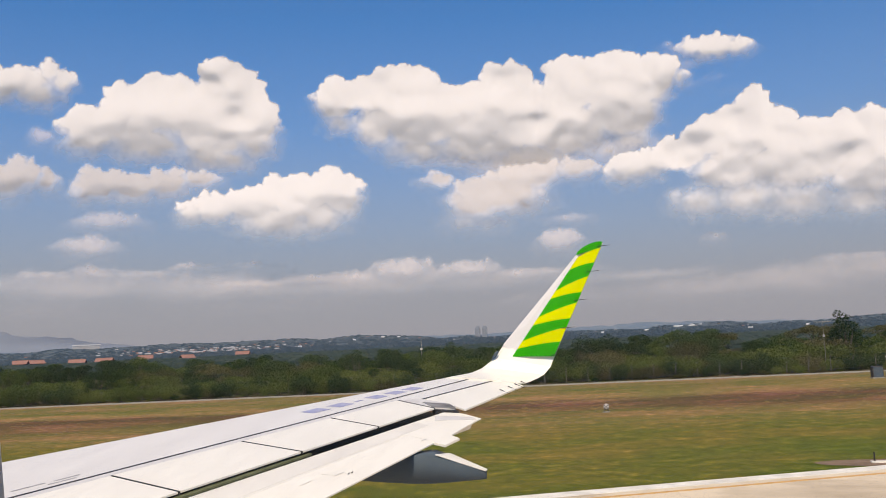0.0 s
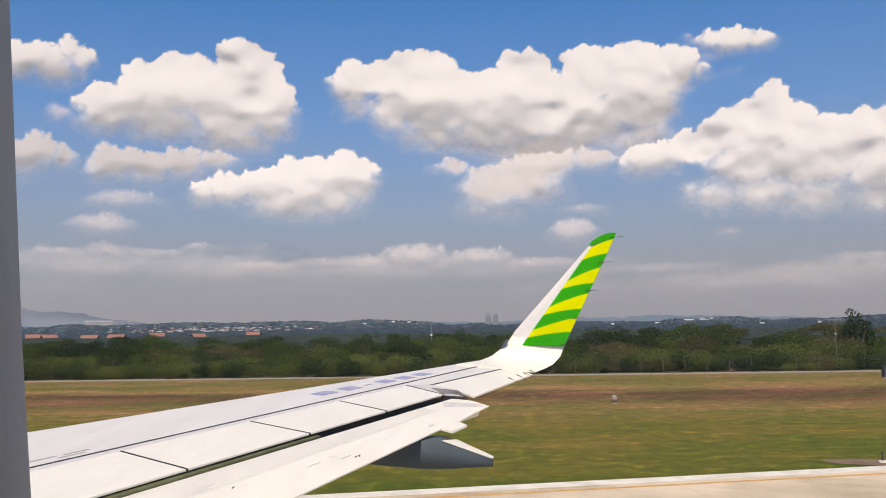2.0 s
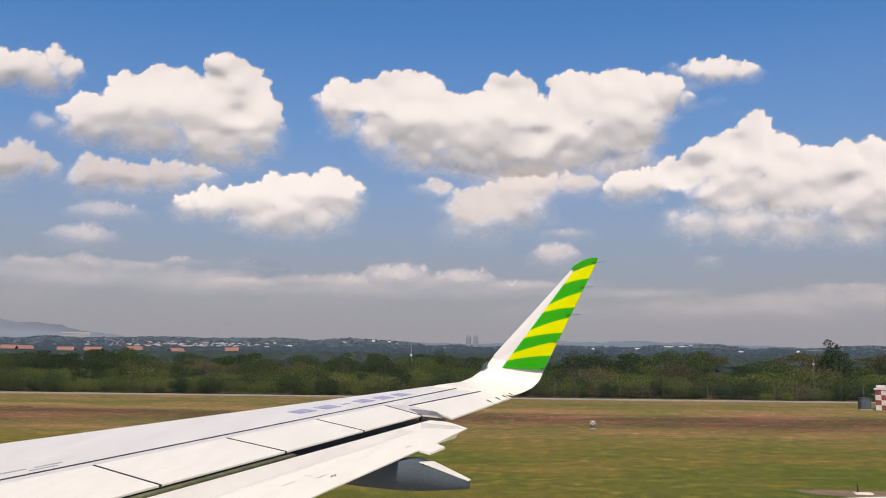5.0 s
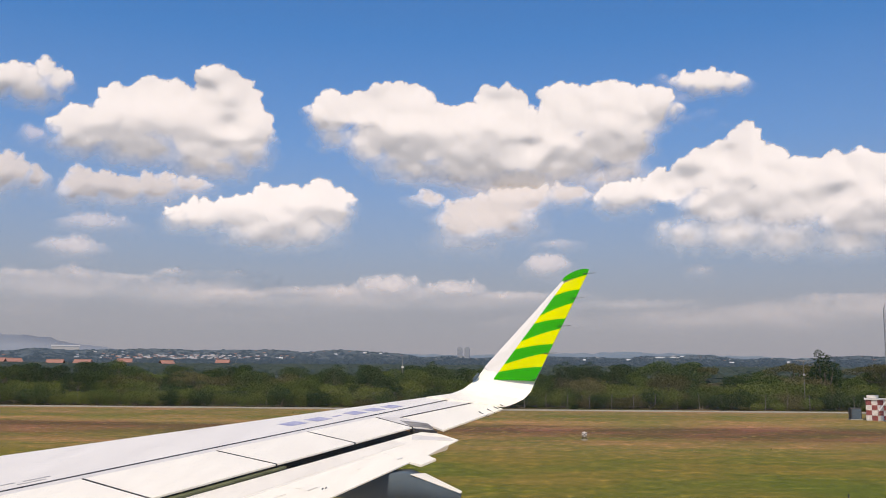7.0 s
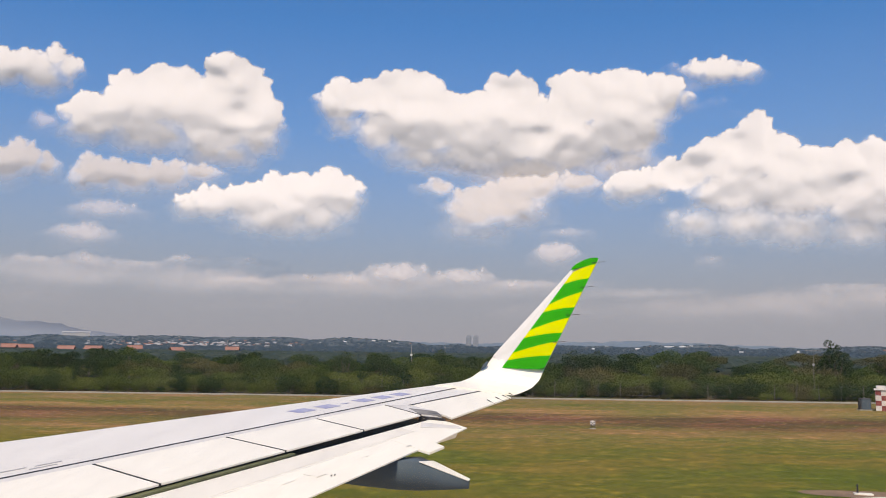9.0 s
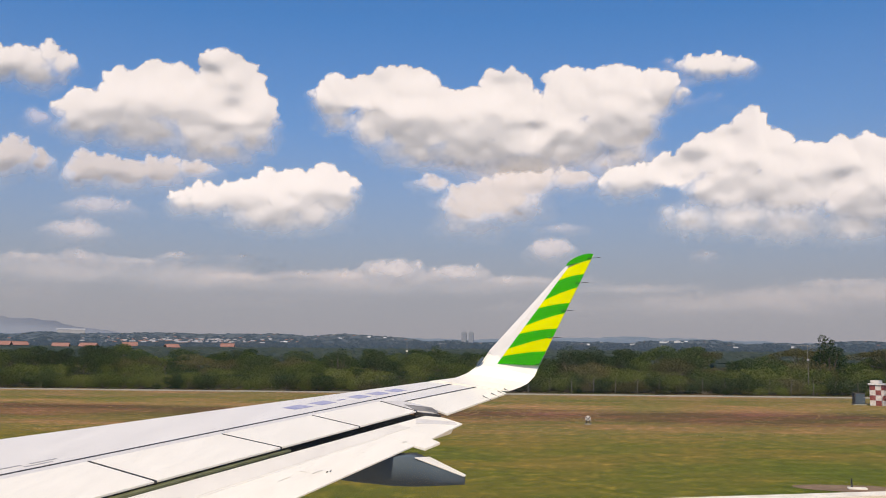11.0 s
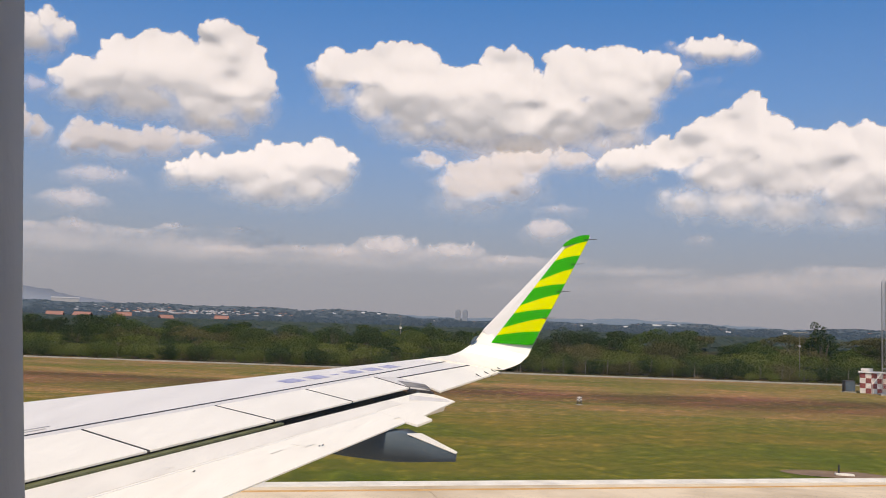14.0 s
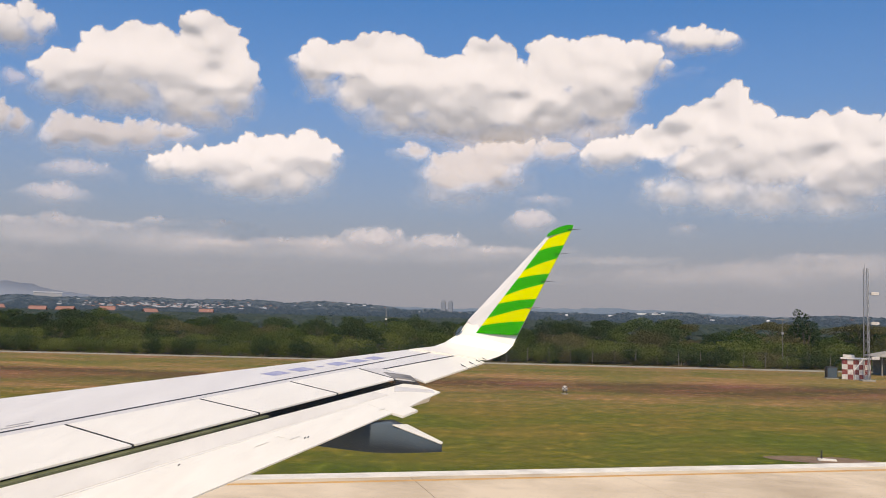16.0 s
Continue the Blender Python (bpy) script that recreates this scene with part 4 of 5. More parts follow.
def ridge(name, label, rows, a0, a1, crown, seed, material, step=0.35):
    """A range of hills: rows of (distance, share of the crown's height), over bearings a0 to a1; crown(a) gives its height in degrees."""
    k = int((a1 - a0) / step) + 1
    verts, faces = [], []
    for d, share in rows:
        for i in range(k):
            a = a0 + step * i
            rough = 1 + 0.10 * (noise.noise((a * 1.7, d * 0.01, seed)) + 0.5 * noise.noise((a * 5.1, d * 0.01, seed)))
            z = share * d * math.tan(radians(max(0.0, crown(a)))) * rough - (2.0 if share == 0 else 0.0)
            verts.append((d * math.sin(radians(a)), d * math.cos(radians(a)), z + (EYE if share else 0)))
    for r in range(len(rows) - 1):
        faces += [(r * k + i, r * k + i + 1, (r + 1) * k + i + 1, (r + 1) * k + i) for i in range(k - 1)]
    return tagged(link_mesh(name, verts, faces, material, smooth=True), label, "hills", kind="structure")


def crown_far(a):
    return 0.62 + 0.10 * math.sin(a * 0.31 + 1.0) + 0.09 * math.sin(a * 0.13 + 2.0) + 0.07 * noise.noise((a * 0.5, 1.0, 4.0))


def crown_near(a):
    return 0.50 + 0.30 * noise.noise((a * 0.16, 7.0, 2.0)) + 0.12 * noise.noise((a * 0.45, 2.0, 8.0)) + 0.08 * math.sin(a * 0.27 - 0.6) + 0.09 * noise.noise((a * 0.4, 3.0, 1.0)) + 0.34 * max(0.0, math.sin(math.pi * (a + 40) / 28) if -40 < a < -12 else 0.0)


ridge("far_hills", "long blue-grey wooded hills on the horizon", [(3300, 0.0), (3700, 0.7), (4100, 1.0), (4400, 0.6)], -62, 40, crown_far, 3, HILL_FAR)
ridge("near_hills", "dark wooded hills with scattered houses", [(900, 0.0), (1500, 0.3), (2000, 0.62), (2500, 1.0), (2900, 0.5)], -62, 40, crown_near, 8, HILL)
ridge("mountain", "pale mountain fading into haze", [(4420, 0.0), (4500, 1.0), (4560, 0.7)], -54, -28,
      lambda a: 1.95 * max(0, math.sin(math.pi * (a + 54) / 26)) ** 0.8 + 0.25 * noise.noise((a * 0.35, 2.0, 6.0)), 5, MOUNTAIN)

# canopy of the plain behind the thickets
verts, faces = [], []
rng = np.random.RandomState(5)
for k in range(13000):
    d = 130 * (1500 / 130) ** rng.uniform(0, 1) ** 0.8
    a = radians(rng.uniform(-58, 36))
    s = d * 0.0045 * rng.uniform(0.4, 1.0) + 0.8
    top = 3.3 + rng.uniform(-0.8, 0.6) + 0.0007 * d
    c = np.array([d * math.sin(a), d * math.cos(a), top - s * 0.4])
    b = len(verts)
    for i in range(7):
        t = 2 * math.pi * i / 7
        verts.append((c[0] + s * 1.3 * math.cos(t), c[1] + s * math.sin(t), c[2] - s * 0.6 * rng.uniform(0.3, 1)))
    for i in range(7):
        t = 2 * math.pi * (i + 0.5) / 7
        verts.append((c[0] + s * 0.8 * math.cos(t), c[1] + s * 0.7 * math.sin(t), c[2] + s * 0.22 * rng.uniform(0.3, 1.3)))
    verts.append((c[0], c[1], c[2] + s * 0.42))
    faces += [(b + i, b + (i + 1) % 7, b + 7 + i) for i in range(7)]
    faces += [(b + (i + 1) % 7, b + 7 + (i + 1) % 7, b + 7 + i) for i in range(7)]
    faces += [(b + 7 + i, b + 7 + (i + 1) % 7, b + 14) for i in range(7)]
tagged(link_mesh("far_woods", verts, faces, WOODS), "dark green treetops of the plain beyond the fence", "woods", kind="stuff")


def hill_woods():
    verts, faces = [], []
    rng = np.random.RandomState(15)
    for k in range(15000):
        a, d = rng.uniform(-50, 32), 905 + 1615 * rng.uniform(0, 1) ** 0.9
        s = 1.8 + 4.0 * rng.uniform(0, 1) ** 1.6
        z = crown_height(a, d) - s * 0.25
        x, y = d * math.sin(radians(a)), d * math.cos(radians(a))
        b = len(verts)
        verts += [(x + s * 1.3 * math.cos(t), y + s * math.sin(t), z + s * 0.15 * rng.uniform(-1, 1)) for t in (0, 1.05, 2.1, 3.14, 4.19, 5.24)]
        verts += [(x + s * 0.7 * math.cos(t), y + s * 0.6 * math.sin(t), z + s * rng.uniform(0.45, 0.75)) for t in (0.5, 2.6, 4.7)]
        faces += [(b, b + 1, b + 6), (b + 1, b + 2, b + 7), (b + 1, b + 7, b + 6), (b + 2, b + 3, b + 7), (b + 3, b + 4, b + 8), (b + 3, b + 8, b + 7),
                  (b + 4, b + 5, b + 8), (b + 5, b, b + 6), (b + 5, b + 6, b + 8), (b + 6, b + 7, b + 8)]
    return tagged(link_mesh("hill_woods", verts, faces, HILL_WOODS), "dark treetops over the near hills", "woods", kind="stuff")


def crown_height(a, d):
    share = 0.3 * (d - 900) / 600 if d < 1500 else 0.3 + 0.32 * (d - 1500) / 500 if d < 2000 else 0.62 + 0.38 * (d - 2000) / 500
    return max(0.0, share) * d * math.tan(radians(max(0.0, crown_near(a)))) + EYE


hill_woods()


def house(w, dp, h, roof):
    ob = thing("house", (0, 0, 0), "small plastered house with a terracotta roof" if roof is ROOF_RED else "small plastered house with a pale sheet roof", "house", "houses on the hills")
    part("wall", box(bmesh.new(), (0, 0, h / 2), (w, dp, h)), PLASTER, ob)
    bm = loft([[(x, -dp * 0.6, h), (x, 0, h + dp * 0.32), (x, dp * 0.6, h), (x, 0, h + 0.05)] for x in (-w * 0.55, w * 0.55)])
    part("roof", bm, roof, ob)
    for s in (-0.28, 0.28):
        part("window", box(bmesh.new(), (w * s, -dp / 2 - 0.02, h * 0.55), (w * 0.16, 0.08, h * 0.32)), GLASSY, ob)
    return ob


HOUSES = [house(3.6, 3.4, 2.0, ROOF_RED), house(4, 3.6, 2.3, ROOF_PALE), house(5.2, 4.2, 2.1, ROOF_RED), house(6.5, 4.5, 2.3, ROOF_PALE)]
rng = random.Random(12)
spots = []
for k in range(210):
    a = rng.gauss(-26.3, 2.6) if k < 150 else rng.uniform(-48, 22)
    spots.append((a, (1350 if k < 150 else 1900) + 560 * rng.random(), rng.choice((0, 0, 1, 1, 2, 3))))
for k, (a, d, which) in enumerate(spots):
    m = Matrix.Translation((d * math.sin(radians(a)), d * math.cos(radians(a)), crown_height(a, d) - 1.0)) @ Matrix.Rotation(-radians(a) + rng.uniform(-0.7, 0.7), 4, "Z")
    if k < 4:
        HOUSES[k].matrix_basis = m
    else:
        copy_thing(HOUSES[which], m)


def polar(a, d, z=0.0):
    return Vector((d * math.sin(radians(a)), d * math.cos(radians(a)), z))


# long white hall on the ridge, and twin towers
hall = thing("hall", polar(-32.9, 2480, crown_height(-32.9, 2480) - 2.6), "long white industrial hall on the hill", "building")
hall.rotation_euler = (0, 0, radians(32.9))
part("wall", box(bmesh.new(), (0, 0, 5), (66, 20, 12)), ROOF_PALE, hall)
part("roof", loft([[(x, -11, 12), (x, 0, 15), (x, 11, 12), (x, 0, 11.9)] for x in (-34, 34)]), ROOF_PALE, hall)
for i, a in enumerate((-9.2, -8.75)):
    tw = thing("tower_block", polar(a, 2300, 0), "slim pale tower block in the distance", "building", "twin tower blocks")
    part("wall", box(bmesh.new(), (0, 0, 22), (12, 9, 46)), HAZY, tw)
    part("roof", box(bmesh.new(), (0, 0, 46), (7, 7, 4)), HAZY, tw)
    for f in range(9):
        part("window", box(bmesh.new(), (0, -4.52, 8 + f * 4), (10, 0.2, 1.3)), HAZY_DARK, tw)

for a, d, w in ((1.3, 2100, 9), (3.2, 2250, 22), (4.0, 2250, 14), (4.5, 2260, 8), (7.4, 1500, 7), (-1.4, 2000, 6), (10.6, 1700, 5), (-20.4, 1500, 6), (-15.2, 2300, 9), (-14.2, 2320, 8), (-17.0, 2000, 6)):
    sh = thing("shed", polar(a, d, crown_height(a, d) - 1.0), "small bright white shed on the wooded hills", "building", "white sheds on the hills")
    sh.rotation_euler = (0, 0, -radians(a))
    part("wall", box(bmesh.new(), (0, 0, 1.6), (w, 6, 3.2)), SHEET, sh)
    part("roof", loft([[(x, -3.4, 3.2), (x, 0, 4.3), (x, 3.4, 3.2), (x, 0, 3.1)] for x in (-w * 0.52, w * 0.52)]), SHEET, sh)

# ---- fence ----
fence = thing("fence", field(0, FENCE_N + 4.2, 0), "wire fence on weathered concrete posts", "fence", kind="")
fence.rotation_euler = (0, 0, math.atan2(FENCE_Y, FENCE_X))
bm = bmesh.new()
box(bm, (0, 0, 0.65), (0.05, 0.05, 1.4))
tube(bm, (0, 0, 1.32), (0.0, -0.25, 1.6), 0.035, 0.03, 5)
bmesh.ops.bevel(bm, geom=[e for e in bm.edges if e.calc_length() > 1.0], offset=0.015, segments=1, affect="EDGES")
post = part("post", bm, POST_DARK, fence)
for i in range(1, 66):
    p = post if i == 1 else new("post", post.data)
    p.parent = fence
    p.location = (-94 + 2.2 * i, 0.05 * math.sin(i * 7.1), -0.05 + 0.06 * math.sin(i * 3.7))
    p.rotation_euler = (0, 0.03 * math.sin(i * 5.3), 0.2 * math.sin(i * 2.9))
for z in (0.3, 0.7, 1.1, 1.5):
    part("wire", tube(bmesh.new(), (-92, -0.07 - max(0, z - 1.4) * 0.9, z), (52, -0.07 - max(0, z - 1.4) * 0.9, z), 0.007, 0.007, 4), WIRE, fence)

kerb_low = part("perimeter_kerb", slab([field(-120, FENCE_N - 0.1, 0.12), field(80, FENCE_N - 0.1, 0.12), field(80, FENCE_N + 0.35, 0.12), field(-120, FENCE_N + 0.35, 0.12)], 0.2, 0.01), POST)
tagged(kerb_low, "low pale concrete drain edge before the fence", "kerb", kind="structure")
mud = part("drain", slab([field(-120, FENCE_N + 0.36, 0.03), field(80, FENCE_N + 0.36, 0.03), field(80, FENCE_N + 2.2, 0.03), field(-120, FENCE_N + 2.2, 0.03)], 0.1, 0), surface("dry_mud", (0.12, 0.09, 0.06), (0.24, 0.18, 0.12), 0.8, 1.0))
tagged(mud, "bare dry earth strip along the drain", "earth", kind="structure")

# ---- plants ----


def leaf_crown(name, clumps, count, size, material, parent, seed, flat=0.0):
    """Leaf sprays on clumps of (x, y, z, rx, rz)."""
    rng = np.random.RandomState(seed)
    verts, faces = [], []
    weight = np.array([c[3] * c[3] + 0.05 for c in clumps])
    which = rng.choice(len(clumps), count, p=weight / weight.sum())
    for w in which:
        x, y, z, rx, rz = clumps[w]
        v = rng.normal(size=3)
        v /= np.linalg.norm(v)
        r = rng.uniform(0.55, 1.08) ** 0.6
        c = np.array([x + v[0] * rx * r, y + v[1] * rx * r, z + v[2] * rz * r])
        if c[2] < 0.03:
            c[2] = rng.uniform(0.03, 0.3)
        nrm = v * 0.6 + rng.normal(size=3) * 0.6 + np.array([0, 0, 0.35 + flat])
        nrm /= np.linalg.norm(nrm)
        t = np.cross(nrm, rng.normal(size=3))
        t /= np.linalg.norm(t)
        b = np.cross(nrm, t)
        s = size * rng.uniform(0.55, 1.35)
        k = len(verts)
        droop = nrm * s * 0.25
        verts += [c - t * s, c - b * s * 0.45 + droop, c + t * s * 0.9, c + b * s * 0.5 + droop * 0.6]
        faces.append((k, k + 1, k + 2, k + 3))
    return link_mesh(name, verts, faces, material, parent)


def shrub(seed, material, label, tall, wide):
    rng = random.Random(seed)
    ob = thing("shrub", (0, 0, 0), label, "shrub", "thicket along the fence")
    clumps = []
    for i in range(12):
        a, r = rng.uniform(0, 6.28), wide * 0.5 * rng.random() ** 0.5
        h = tall * rng.uniform(0.22, 0.8) * (1 - 0.35 * r / wide)
        clumps.append((r * math.cos(a), r * math.sin(a), h, wide * rng.uniform(0.18, 0.33), tall * rng.uniform(0.2, 0.34)))
    bm = bmesh.new()
    for c in clumps[:6]:
        tube(bm, (c[0] * 0.2, c[1] * 0.2, -0.1), (c[0], c[1], c[2]), 0.05, 0.015, 5)
    part("stem", bm, BARK, ob)
    leaf_crown("crown", clumps, 2900, 0.085, material, ob, seed)
    return ob


def tree(seed, material, label, tall, wide, trunk=0.45, count=5600, flat=0.0, size=0.1):
    rng = random.Random(seed)
    ob = thing("tree", (0, 0, 0), label, "tree", "trees beyond the fence")
    bm = bmesh.new()
    lean = (rng.uniform(-0.25, 0.25), rng.uniform(-0.2, 0.2))
    fork = Vector((lean[0], lean[1], tall * trunk))
    tube(bm, (0, 0, -0.2), fork * 0.5, 0.035 * tall, 0.026 * tall, 8)
    tube(bm, fork * 0.5, fork, 0.026 * tall, 0.02 * tall, 8)
    clumps = []
    for i in range(13):
        a, r = i * 2.4 + rng.uniform(-0.4, 0.4), wide * 0.5 * math.sqrt((i + 0.5) / 13) * rng.uniform(0.8, 1.15)
        h = tall * (trunk + (0.92 - trunk) * (1 - (r / wide * 1.6) ** 2 * (0.5 if flat else 0.85)) * rng.uniform(0.8, 1.02))
        c = Vector((fork.x + r * math.cos(a), fork.y + r * math.sin(a), max(tall * trunk * 0.7, h)))
        clumps.append((c.x, c.y, c.z, wide * rng.uniform(0.12, 0.22), tall * rng.uniform(0.08, 0.15) * (0.6 if flat else 1)))
        mid = fork.lerp(c, 0.5) + Vector((0, 0, -0.1 * tall * rng.random()))
        tube(bm, fork, mid, 0.013 * tall, 0.009 * tall, 5)
        tube(bm, mid, c, 0.009 * tall, 0.004 * tall, 5)
    if trunk < 0.3:
        for i in range(8):
            a, r = i * 0.79 + rng.uniform(-0.3, 0.3), wide * rng.uniform(0.2, 0.42)
            clumps.append((fork.x + r * math.cos(a), fork.y + r * math.sin(a), tall * rng.uniform(0.14, 0.38), wide * rng.uniform(0.12, 0.2), tall * rng.uniform(0.1, 0.16)))
    part("trunk", bm, BARK, ob)
    leaf_crown("crown", clumps, count, size, material, ob, seed, flat)
    return ob


SHRUBS = [shrub(1, LEAF_SUNNY, "dense green shrub by the fence", 1.9, 2.6), shrub(2, LEAF_DRY, "olive shrub with dry twigs by the fence", 1.6, 2.4),
          shrub(3, LEAF_SUNNY, "rounded green shrub by the fence", 2.3, 3.0), shrub(4, LEAF_DARK, "dark green shrub by the fence", 2.0, 2.6)]
TREES = [tree(11, LEAF, "bushy green tree beyond the fence", 4.2, 4.6, 0.16), tree(12, LEAF_DARK, "dark green tree beyond the fence", 4.5, 4.4, 0.16),
         tree(13, LEAF_DRY, "olive green dry tree beyond the fence", 4.0, 5.0, 0.2, 3200), tree(14, LEAF, "low spreading green tree beyond the fence", 3.7, 5.2, 0.12)]
TALL = [tree(21, LEAF_DRY, "tall flat-topped acacia with a thin crown", 6.0, 6.5, 0.5, 3800, 0.5, 0.12), tree(22, LEAF_DARK, "tall thin casuarina tree", 6.2, 3.0, 0.1, 3000, 0.0, 0.12),
        tree(23, LEAF_DARK, "round dark green tree", 5.0, 4.0, 0.15, 3400)]
rng = random.Random(77)
used = set()


def plant(stock, u, n, scale):
    src = rng.choice(stock)
    m = Matrix.Translation(field(u, n, 0)) @ Matrix.Rotation(rng.uniform(0, 6.28), 4, "Z")
    if src.name in used:
        ob = copy_thing(src, m)
    else:
        used.add(src.name)
        src.matrix_basis = m
        ob = src
    ob.scale = (scale * rng.uniform(0.9, 1.15), scale * rng.uniform(0.9, 1.15), scale)
    return ob


u = -92.0
while u < 56:
    plant(SHRUBS, u, FENCE_N + (rng.uniform(2.6, 4.6) if u < -8 else rng.uniform(4.9, 6.6)), rng.uniform(0.6, 1.1))
    if rng.random() < 0.3:
        plant(SHRUBS, u, FENCE_N + 3.0, rng.uniform(0.25, 0.5))
    u += rng.uniform(1.2, 2.3)
u = -93.0
while u < 58:
    plant(SHRUBS, u, FENCE_N + rng.uniform(6.8, 9.5), rng.uniform(1.0, 1.35))
    u += rng.uniform(1.4, 2.2)
u = -94.0
while u < 60:
    plant(SHRUBS + TREES, u, FENCE_N + rng.uniform(6.5, 11), rng.uniform(0.75, 1.0))
    u += rng.uniform(1.6, 2.8)
u = -100.0
while u < 66:
    plant(TREES + [TREES[1]], u, FENCE_N + rng.uniform(12, 19), rng.uniform(0.72, 1.0) + 0.16 * noise.noise((u * 0.09, 0, 5)))
    u += rng.uniform(2.0, 3.6)
u = -106.0
while u < 70:
    plant([TREES[1], TREES[1], TREES[0]], u, FENCE_N + rng.uniform(20, 34), rng.uniform(0.8, 1.1) + 0.25 * noise.noise((u * 0.07, 0, 9)))
    u += rng.uniform(2.4, 4.4)
for a, d, which, s in ((12.3, 106, 1, 1.0), (10.9, 112, 0, 0.85), (15.5, 115, 0, 0.85), (-1.0, 104, 2, 1.0), (-10.7, 104, 2, 0.98), (-17.2, 102, 2, 0.9), (-2.4, 103, 2, 1.0), (5.4, 118, 0, 0.78), (-40, 108, 2, 1.0), (-44, 110, 0, 0.9), (20, 112, 1, 0.8)):
    ob = plant([TALL[which]], 0, 0, s)
    ob.location = polar(a, d, 0)

# ---- grass ----


def grass(name, label, count, n0, n1, material, seed, tall):
    rng = np.random.RandomState(seed)
    n = rng.uniform(n0, n1, count)
    u = rng.uniform(-1, 1, count) * (n * 0.62 + 6) - n * 0.22
    p = np.stack([u * FENCE_X - n * FENCE_Y, u * FENCE_Y + n * FENCE_X, np.zeros(count)], -1)
    rel = p - np.array(PAD_A)
    w = rel @ np.array(PAD_IN)
    thick = fbm(p[:, 0] * 0.35, p[:, 1] * 0.35, seed, 3)
    ok = (w < -0.45) & (thick > 0.36)
    p, thick = p[ok], thick[ok]
    k = len(p)
    verts = np.zeros((k, 3, 3, 3))
    for blade in range(3):
        t = rng.uniform(0, 2 * math.pi, k)
        h = tall * rng.uniform(0.5, 1.3, k) * (0.4 + thick)
        side = np.stack([np.cos(t), np.sin(t), np.zeros(k)], -1) * (0.02 + 0.03 * rng.random_sample((k, 1)))
        lean = np.stack([rng.normal(0, 0.09, k), rng.normal(0.06, 0.07, k), h], -1)
        off = np.stack([rng.normal(0, 0.07, k), rng.normal(0, 0.07, k), np.zeros(k)], -1)
        verts[:, blade, 0], verts[:, blade, 1], verts[:, blade, 2] = p + off - side, p + off + side, p + off + lean
    v = verts.reshape(-1, 3)
    f = np.arange(len(v)).reshape(-1, 3)
    return tagged(link_mesh(name, v.tolist(), f.tolist(), material), label, "grass", kind="stuff")


grass("dry_grass", "dry straw-coloured grass", 1400, 46, 88, BLADE_DRY, 4, 0.07)

# ---- small things on the airfield ----


def marker(place):
    ob = thing("airfield_marker", place, "small black and white chequered marker light on the grass", "marker", "airfield markers")
    part("base", box(bmesh.new(), (0, 0, 0.02), (0.36, 0.3, 0.05)), POST, ob)
    for s in (-1, 1):
        part("leg", tube(bmesh.new(), (0.13 * s, 0, 0.04), (0.05 * s, 0, 0.24), 0.035, 0.03, 8), BLACK, ob)
    bm = box(bmesh.new(), (0, 0, 0.34), (0.30, 0.2, 0.24))
    bmesh.ops.bevel(bm, geom=bm.edges[:], offset=0.02, segments=2, affect="EDGES")
    part("head", bm, CHALK, ob)
    for x, z in ((-0.09, 0.4), (0.09, 0.4), (0.0, 0.33), (-0.09, 0.26), (0.09, 0.26)):
        part("check", box(bmesh.new(), (x, -0.102, z), (0.085, 0.01, 0.07)), BLACK, ob)
    part("lens", tube(bmesh.new(), (0, 0, 0.45), (0, 0, 0.52), 0.05, 0.03, 10), CHALK, ob)
    return ob


mk = marker((-1.4, 54.9, 0))
copy_thing(mk, Matrix.Translation((34, 60, 0)))
copy_thing(mk, Matrix.Translation((-70, 50, 0)))

plinth = thing("drain_cover", pad(12.4, -1.25, 0), "flat pale concrete cover on bare earth by the kerb", "drain cover")
bm = bmesh.new()
bmesh.ops.create_circle(bm, cap_ends=True, segments=20, radius=1.0, matrix=Matrix.Diagonal((1.9, 0.8, 1, 1)))
for v in bm.verts:
    v.co *= 1 + 0.25 * noise.noise(v.co * 0.9)
    v.co.z = 0.012
part("bare_earth", bm, surface("bare_earth", (0.13, 0.085, 0.05), (0.22, 0.14, 0.085), 1.6, 1.0), plinth)
part("cover", slab([(-0.3, -0.16, 0.05), (0.27, -0.19, 0.06), (0.3, 0.16, 0.05), (-0.28, 0.18, 0.05)], 0.06, 0.015), KERB, plinth)
part("post", tube(bmesh.new(), (-0.15, 0.1, 0.03), (-0.15, 0.1, 0.33), 0.03, 0.025, 8), SEAM, plinth)

lp = thing("field_lamp", polar(11.4, 100, 0), "slim grey lamp post with a cross arm", "lamp post")
part("pole", tube(bmesh.new(), (0, 0, 0), (0, 0, 5.0), 0.035, 0.025, 8), POST_DARK, lp)
part("arm", box(bmesh.new(), (0, 0, 5.0), (1.5, 0.06, 0.06)), POST, lp)
part("lamp", box(bmesh.new(), (0, -0.05, 3.6), (0.2, 0.18, 0.22)), ROOF_PALE, lp)
lp2 = thing("field_lamp", polar(-12.8, 112, 0), "slim white lamp post among the trees", "lamp post")
part("pole", tube(bmesh.new(), (0, 0, 0), (0, 0, 5.2), 0.04, 0.03, 8), POST, lp2)
part("lamp", box(bmesh.new(), (0, -0.05, 4.05), (0.22, 0.2, 0.25)), KERB, lp2)

# ---- instruments on the far side of the grass ----
MAROON = surface("maroon_paint", (0.17, 0.035, 0.035), (0.26, 0.06, 0.05), 4, 0.6)
# clay colour is dulled towards the haze of its distance
SALMON = surface("hazed_clay_tiles", (0.23, 0.115, 0.09), (0.31, 0.15, 0.12), 1.5, 0.8, bump=0.4, bump_scale=12)


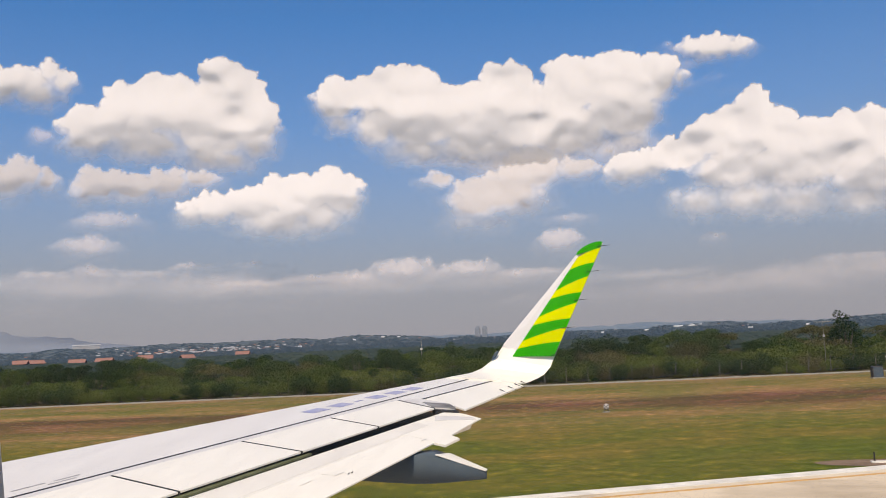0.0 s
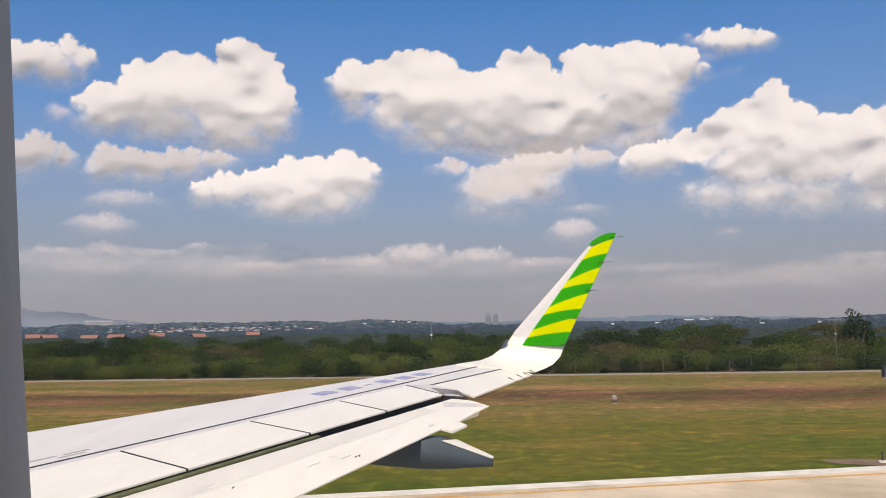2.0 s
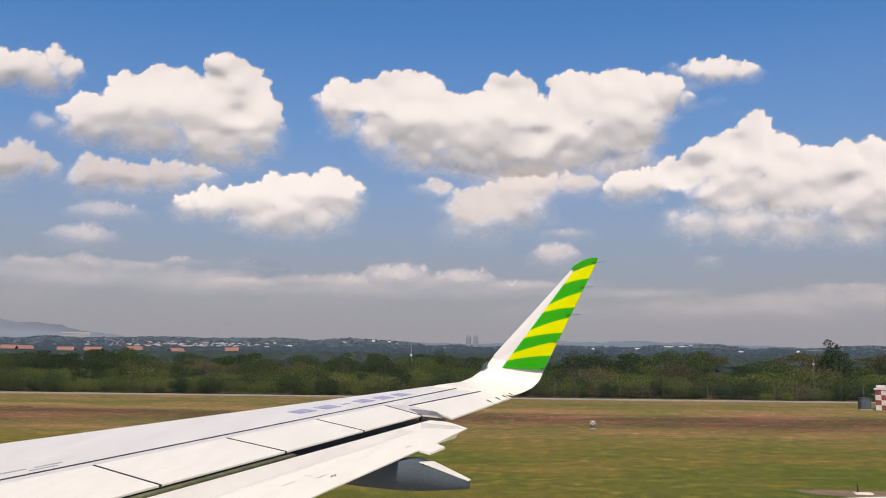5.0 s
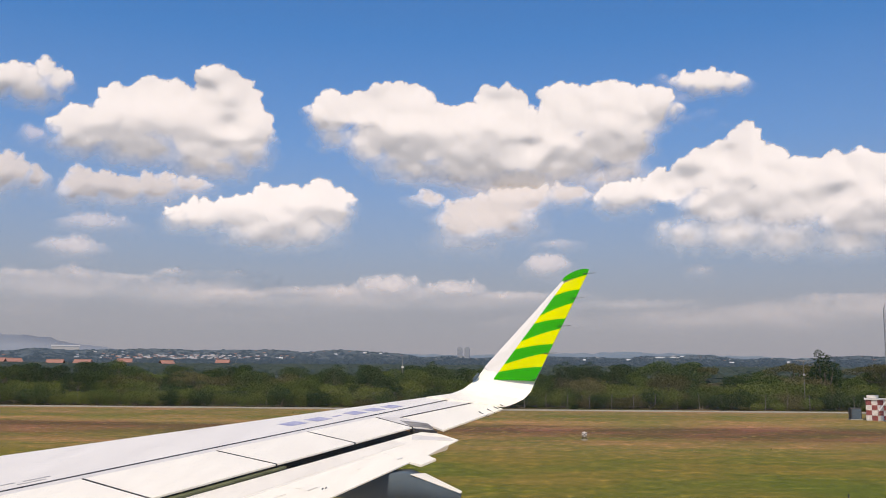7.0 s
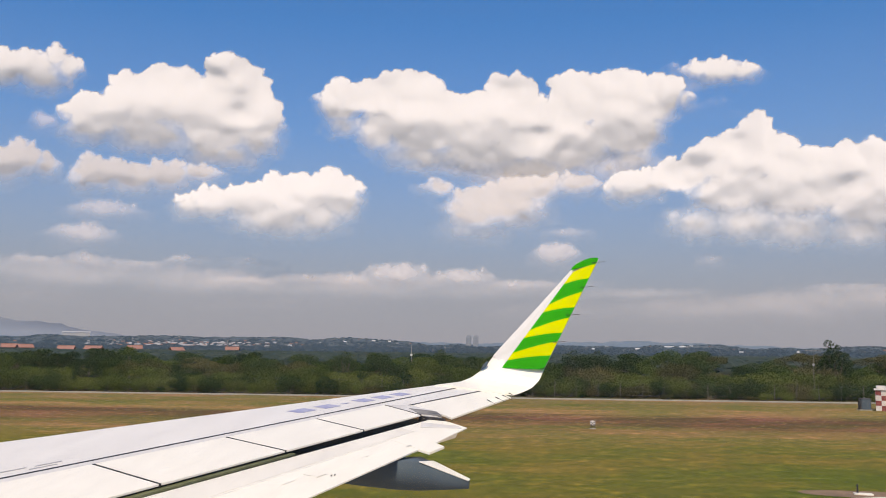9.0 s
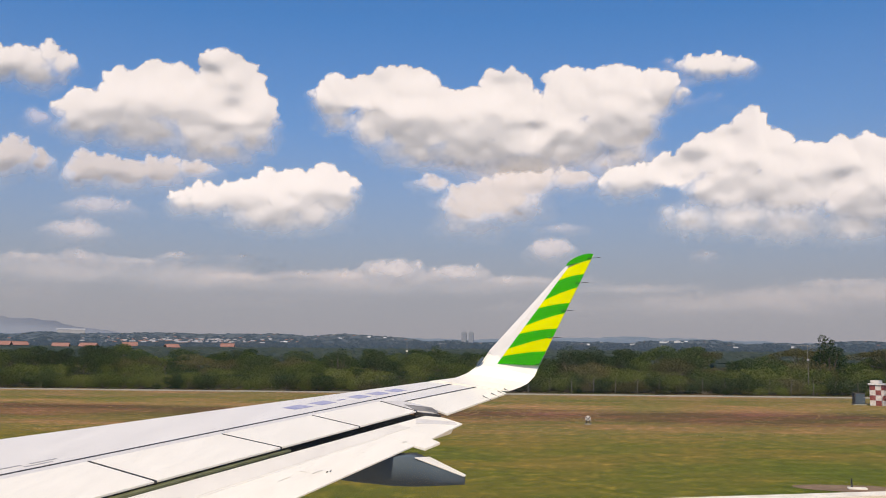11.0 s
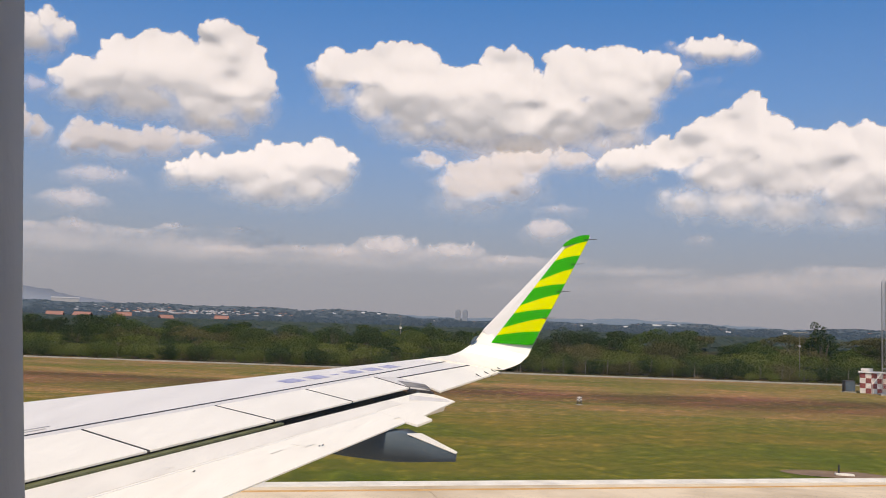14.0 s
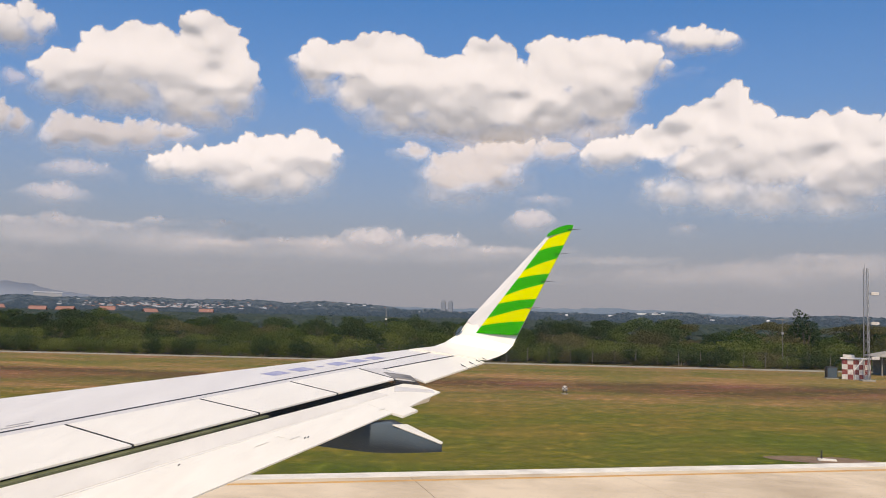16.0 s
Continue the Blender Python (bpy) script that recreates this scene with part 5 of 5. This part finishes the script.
def mast(place):
    ob = thing("lattice_mast", place, "thin grey lattice mast with white instrument boxes on the grass", "mast")
    part("base", box(bmesh.new(), (0, 0, 0.05), (1.0, 1.0, 0.14)), POST, ob)
    c = [Vector((0.26 * math.cos(t), 0.26 * math.sin(t), 0.1)) for t in (0.5, 2.6, 4.7)]
    for p in c:
        part("leg", tube(bmesh.new(), p, p * 0.85 + Vector((0, 0, 9.2)), 0.04, 0.035, 6), METAL, ob)
    for k in range(13):
        bm = bmesh.new()
        for i in range(3):
            lo, hi = c[i] + Vector((0, 0, 0.7 * k)), c[(i + 1) % 3] + Vector((0, 0, 0.7 * k + 0.7))
            tube(bm, lo, hi, 0.016, 0.016, 4)
            tube(bm, lo, c[(i + 1) % 3] + Vector((0, 0, 0.7 * k)), 0.016, 0.016, 4)
        part("brace", bm, METAL, ob)
    for z in (1.9, 4.75, 7.2):
        bm = box(bmesh.new(), (0.62, -0.1, z), (0.62, 0.3, 0.26))
        bmesh.ops.bevel(bm, geom=bm.edges[:], offset=0.03, segments=2, affect="EDGES")
        unit = part("instrument_box", bm, CHALK, ob, "white instrument box on a bracket")
        part("bracket", tube(bmesh.new(), (0.2, 0, z), (0.4, -0.08, z), 0.03, 0.03, 6), METAL, unit)
    part("stay", tube(bmesh.new(), (-0.25, -0.1, 1.9), (-1.15, -0.5, 0.85), 0.035, 0.03, 6), CHALK, ob, "white slanting stay")
    part("strut", tube(bmesh.new(), (-1.15, -0.5, 0.85), (-1.15, -0.5, 0.0), 0.03, 0.03, 6), METAL, ob)
    part("lightning_rod", tube(bmesh.new(), (-0.12, 0, 9.1), (-0.12, 0, 9.7), 0.015, 0.008, 5), METAL, ob)
    return ob


MAST = Vector((22.65, 79.36, 0))
mast(MAST)

hut = thing("chequered_hut", MAST + Vector((-0.5, 2.3, 0)), "small maroon and white chequered equipment hut on the grass", "hut")
hut.rotation_euler = (0, 0, -0.25)
part("body", box(bmesh.new(), (0.25, 0, 0.85), (2.2, 1.6, 1.7)), CHALK, hut)
for i in range(5):
    for j in range(4):
        part("panel", box(bmesh.new(), (-0.63 + 0.44 * i, -0.806, 0.22 + 0.42 * j), (0.43, 0.02, 0.41)), MAROON if (i + j) % 2 else CHALK, hut)
part("roof", slab([(-0.95, -0.9, 1.76), (1.4, -0.9, 1.76), (1.4, 0.9, 1.80), (-0.95, 0.9, 1.80)], 0.06, 0.01), CHALK, hut, "pale flat roof")
part("vent", box(bmesh.new(), (-0.3, 0.1, 1.93), (0.9, 0.5, 0.26)), CHALK, hut)
cabinet = thing("equipment_cabinet", MAST + Vector((-2.2, 2.5, 0)), "dark grey equipment cabinet beside the chequered hut", "cabinet")
bm = box(bmesh.new(), (0, 0, 0.52), (0.85, 0.8, 0.95))
bmesh.ops.bevel(bm, geom=bm.edges[:], offset=0.02, segments=1, affect="EDGES")
part("body", bm, BLACK, cabinet)
part("plinth", box(bmesh.new(), (0, 0, 0.03), (1.0, 0.95, 0.1)), POST, cabinet)
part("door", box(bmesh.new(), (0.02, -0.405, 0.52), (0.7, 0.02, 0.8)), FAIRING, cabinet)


def shelter(place):
    ob = thing("shelter", place, "low open field shelter with a pale hipped roof", "shelter")
    for x in (-1.9, 0, 1.9):
        for y in (-1.3, 1.3):
            part("post", tube(bmesh.new(), (x, y, 0), (x, y, 1.75), 0.07, 0.06, 8), POST, ob)
    part("wall", box(bmesh.new(), (0, 1.25, 0.75), (3.9, 0.1, 1.5)), POST_DARK, ob)
    bm = loft([[(-2.6, -1.9, 1.72), (2.6, -1.9, 1.72), (2.6, 1.9, 1.72), (-2.6, 1.9, 1.72)], [(-2.6, -1.9, 1.8), (2.6, -1.9, 1.8), (2.6, 1.9, 1.8), (-2.6, 1.9, 1.8)],
               [(-0.7, -0.3, 2.35), (0.7, -0.3, 2.35), (0.7, 0.3, 2.35), (-0.7, 0.3, 2.35)]])
    part("roof", bm, POST, ob, "pale hipped roof")
    return ob


shelter((28.5, 90.0, 0))


def village_house(place, turn, w, dp, h, rise):
    ob = thing("village_house", place, "plastered house with a sunlit clay tile roof among trees", "house", "houses beyond the thicket")
    ob.rotation_euler = (0, 0, turn)
    part("wall", box(bmesh.new(), (0, 0, h / 2), (w, dp, h)), PLASTER, ob)
    e, q = 0.7, 0.14
    for s in (-1, 1):
        part("roof_slope", slab([(-w / 2 - e, s * (dp / 2 + e), h - 0.25), (w / 2 + e, s * (dp / 2 + e), h - 0.25), (w / 2 + e, 0, h + rise), (-w / 2 - e, 0, h + rise)][::s], q, 0), SALMON, ob)
    part("ridge_tile", tube(bmesh.new(), (-w / 2 - e, 0, h + rise), (w / 2 + e, 0, h + rise), 0.16, 0.16, 6), SALMON, ob)
    for x in (-0.3, 0.0, 0.3):
        part("window", box(bmesh.new(), (w * x, -dp / 2 - 0.02, h * 0.6), (w * 0.13, 0.08, 1.2)), GLASSY, ob)
    return ob


for a, d, turn, w, rise in ((-36.4, 600, 0.6, 8, 1.9), (-35.6, 560, 0.9, 7, 1.6), (-33.4, 620, 0.4, 9, 1.9), (-31.9, 640, 0.2, 10, 1.9), (-29.6, 610, 0.5, 8, 1.9), (-27.2, 590, 0.8, 7, 1.7), (-23.9, 630, 0.3, 8, 1.8)):
    village_house(polar(a, d, 0), turn, w, 6, 4.3 + 0.4 * math.sin(a), rise)
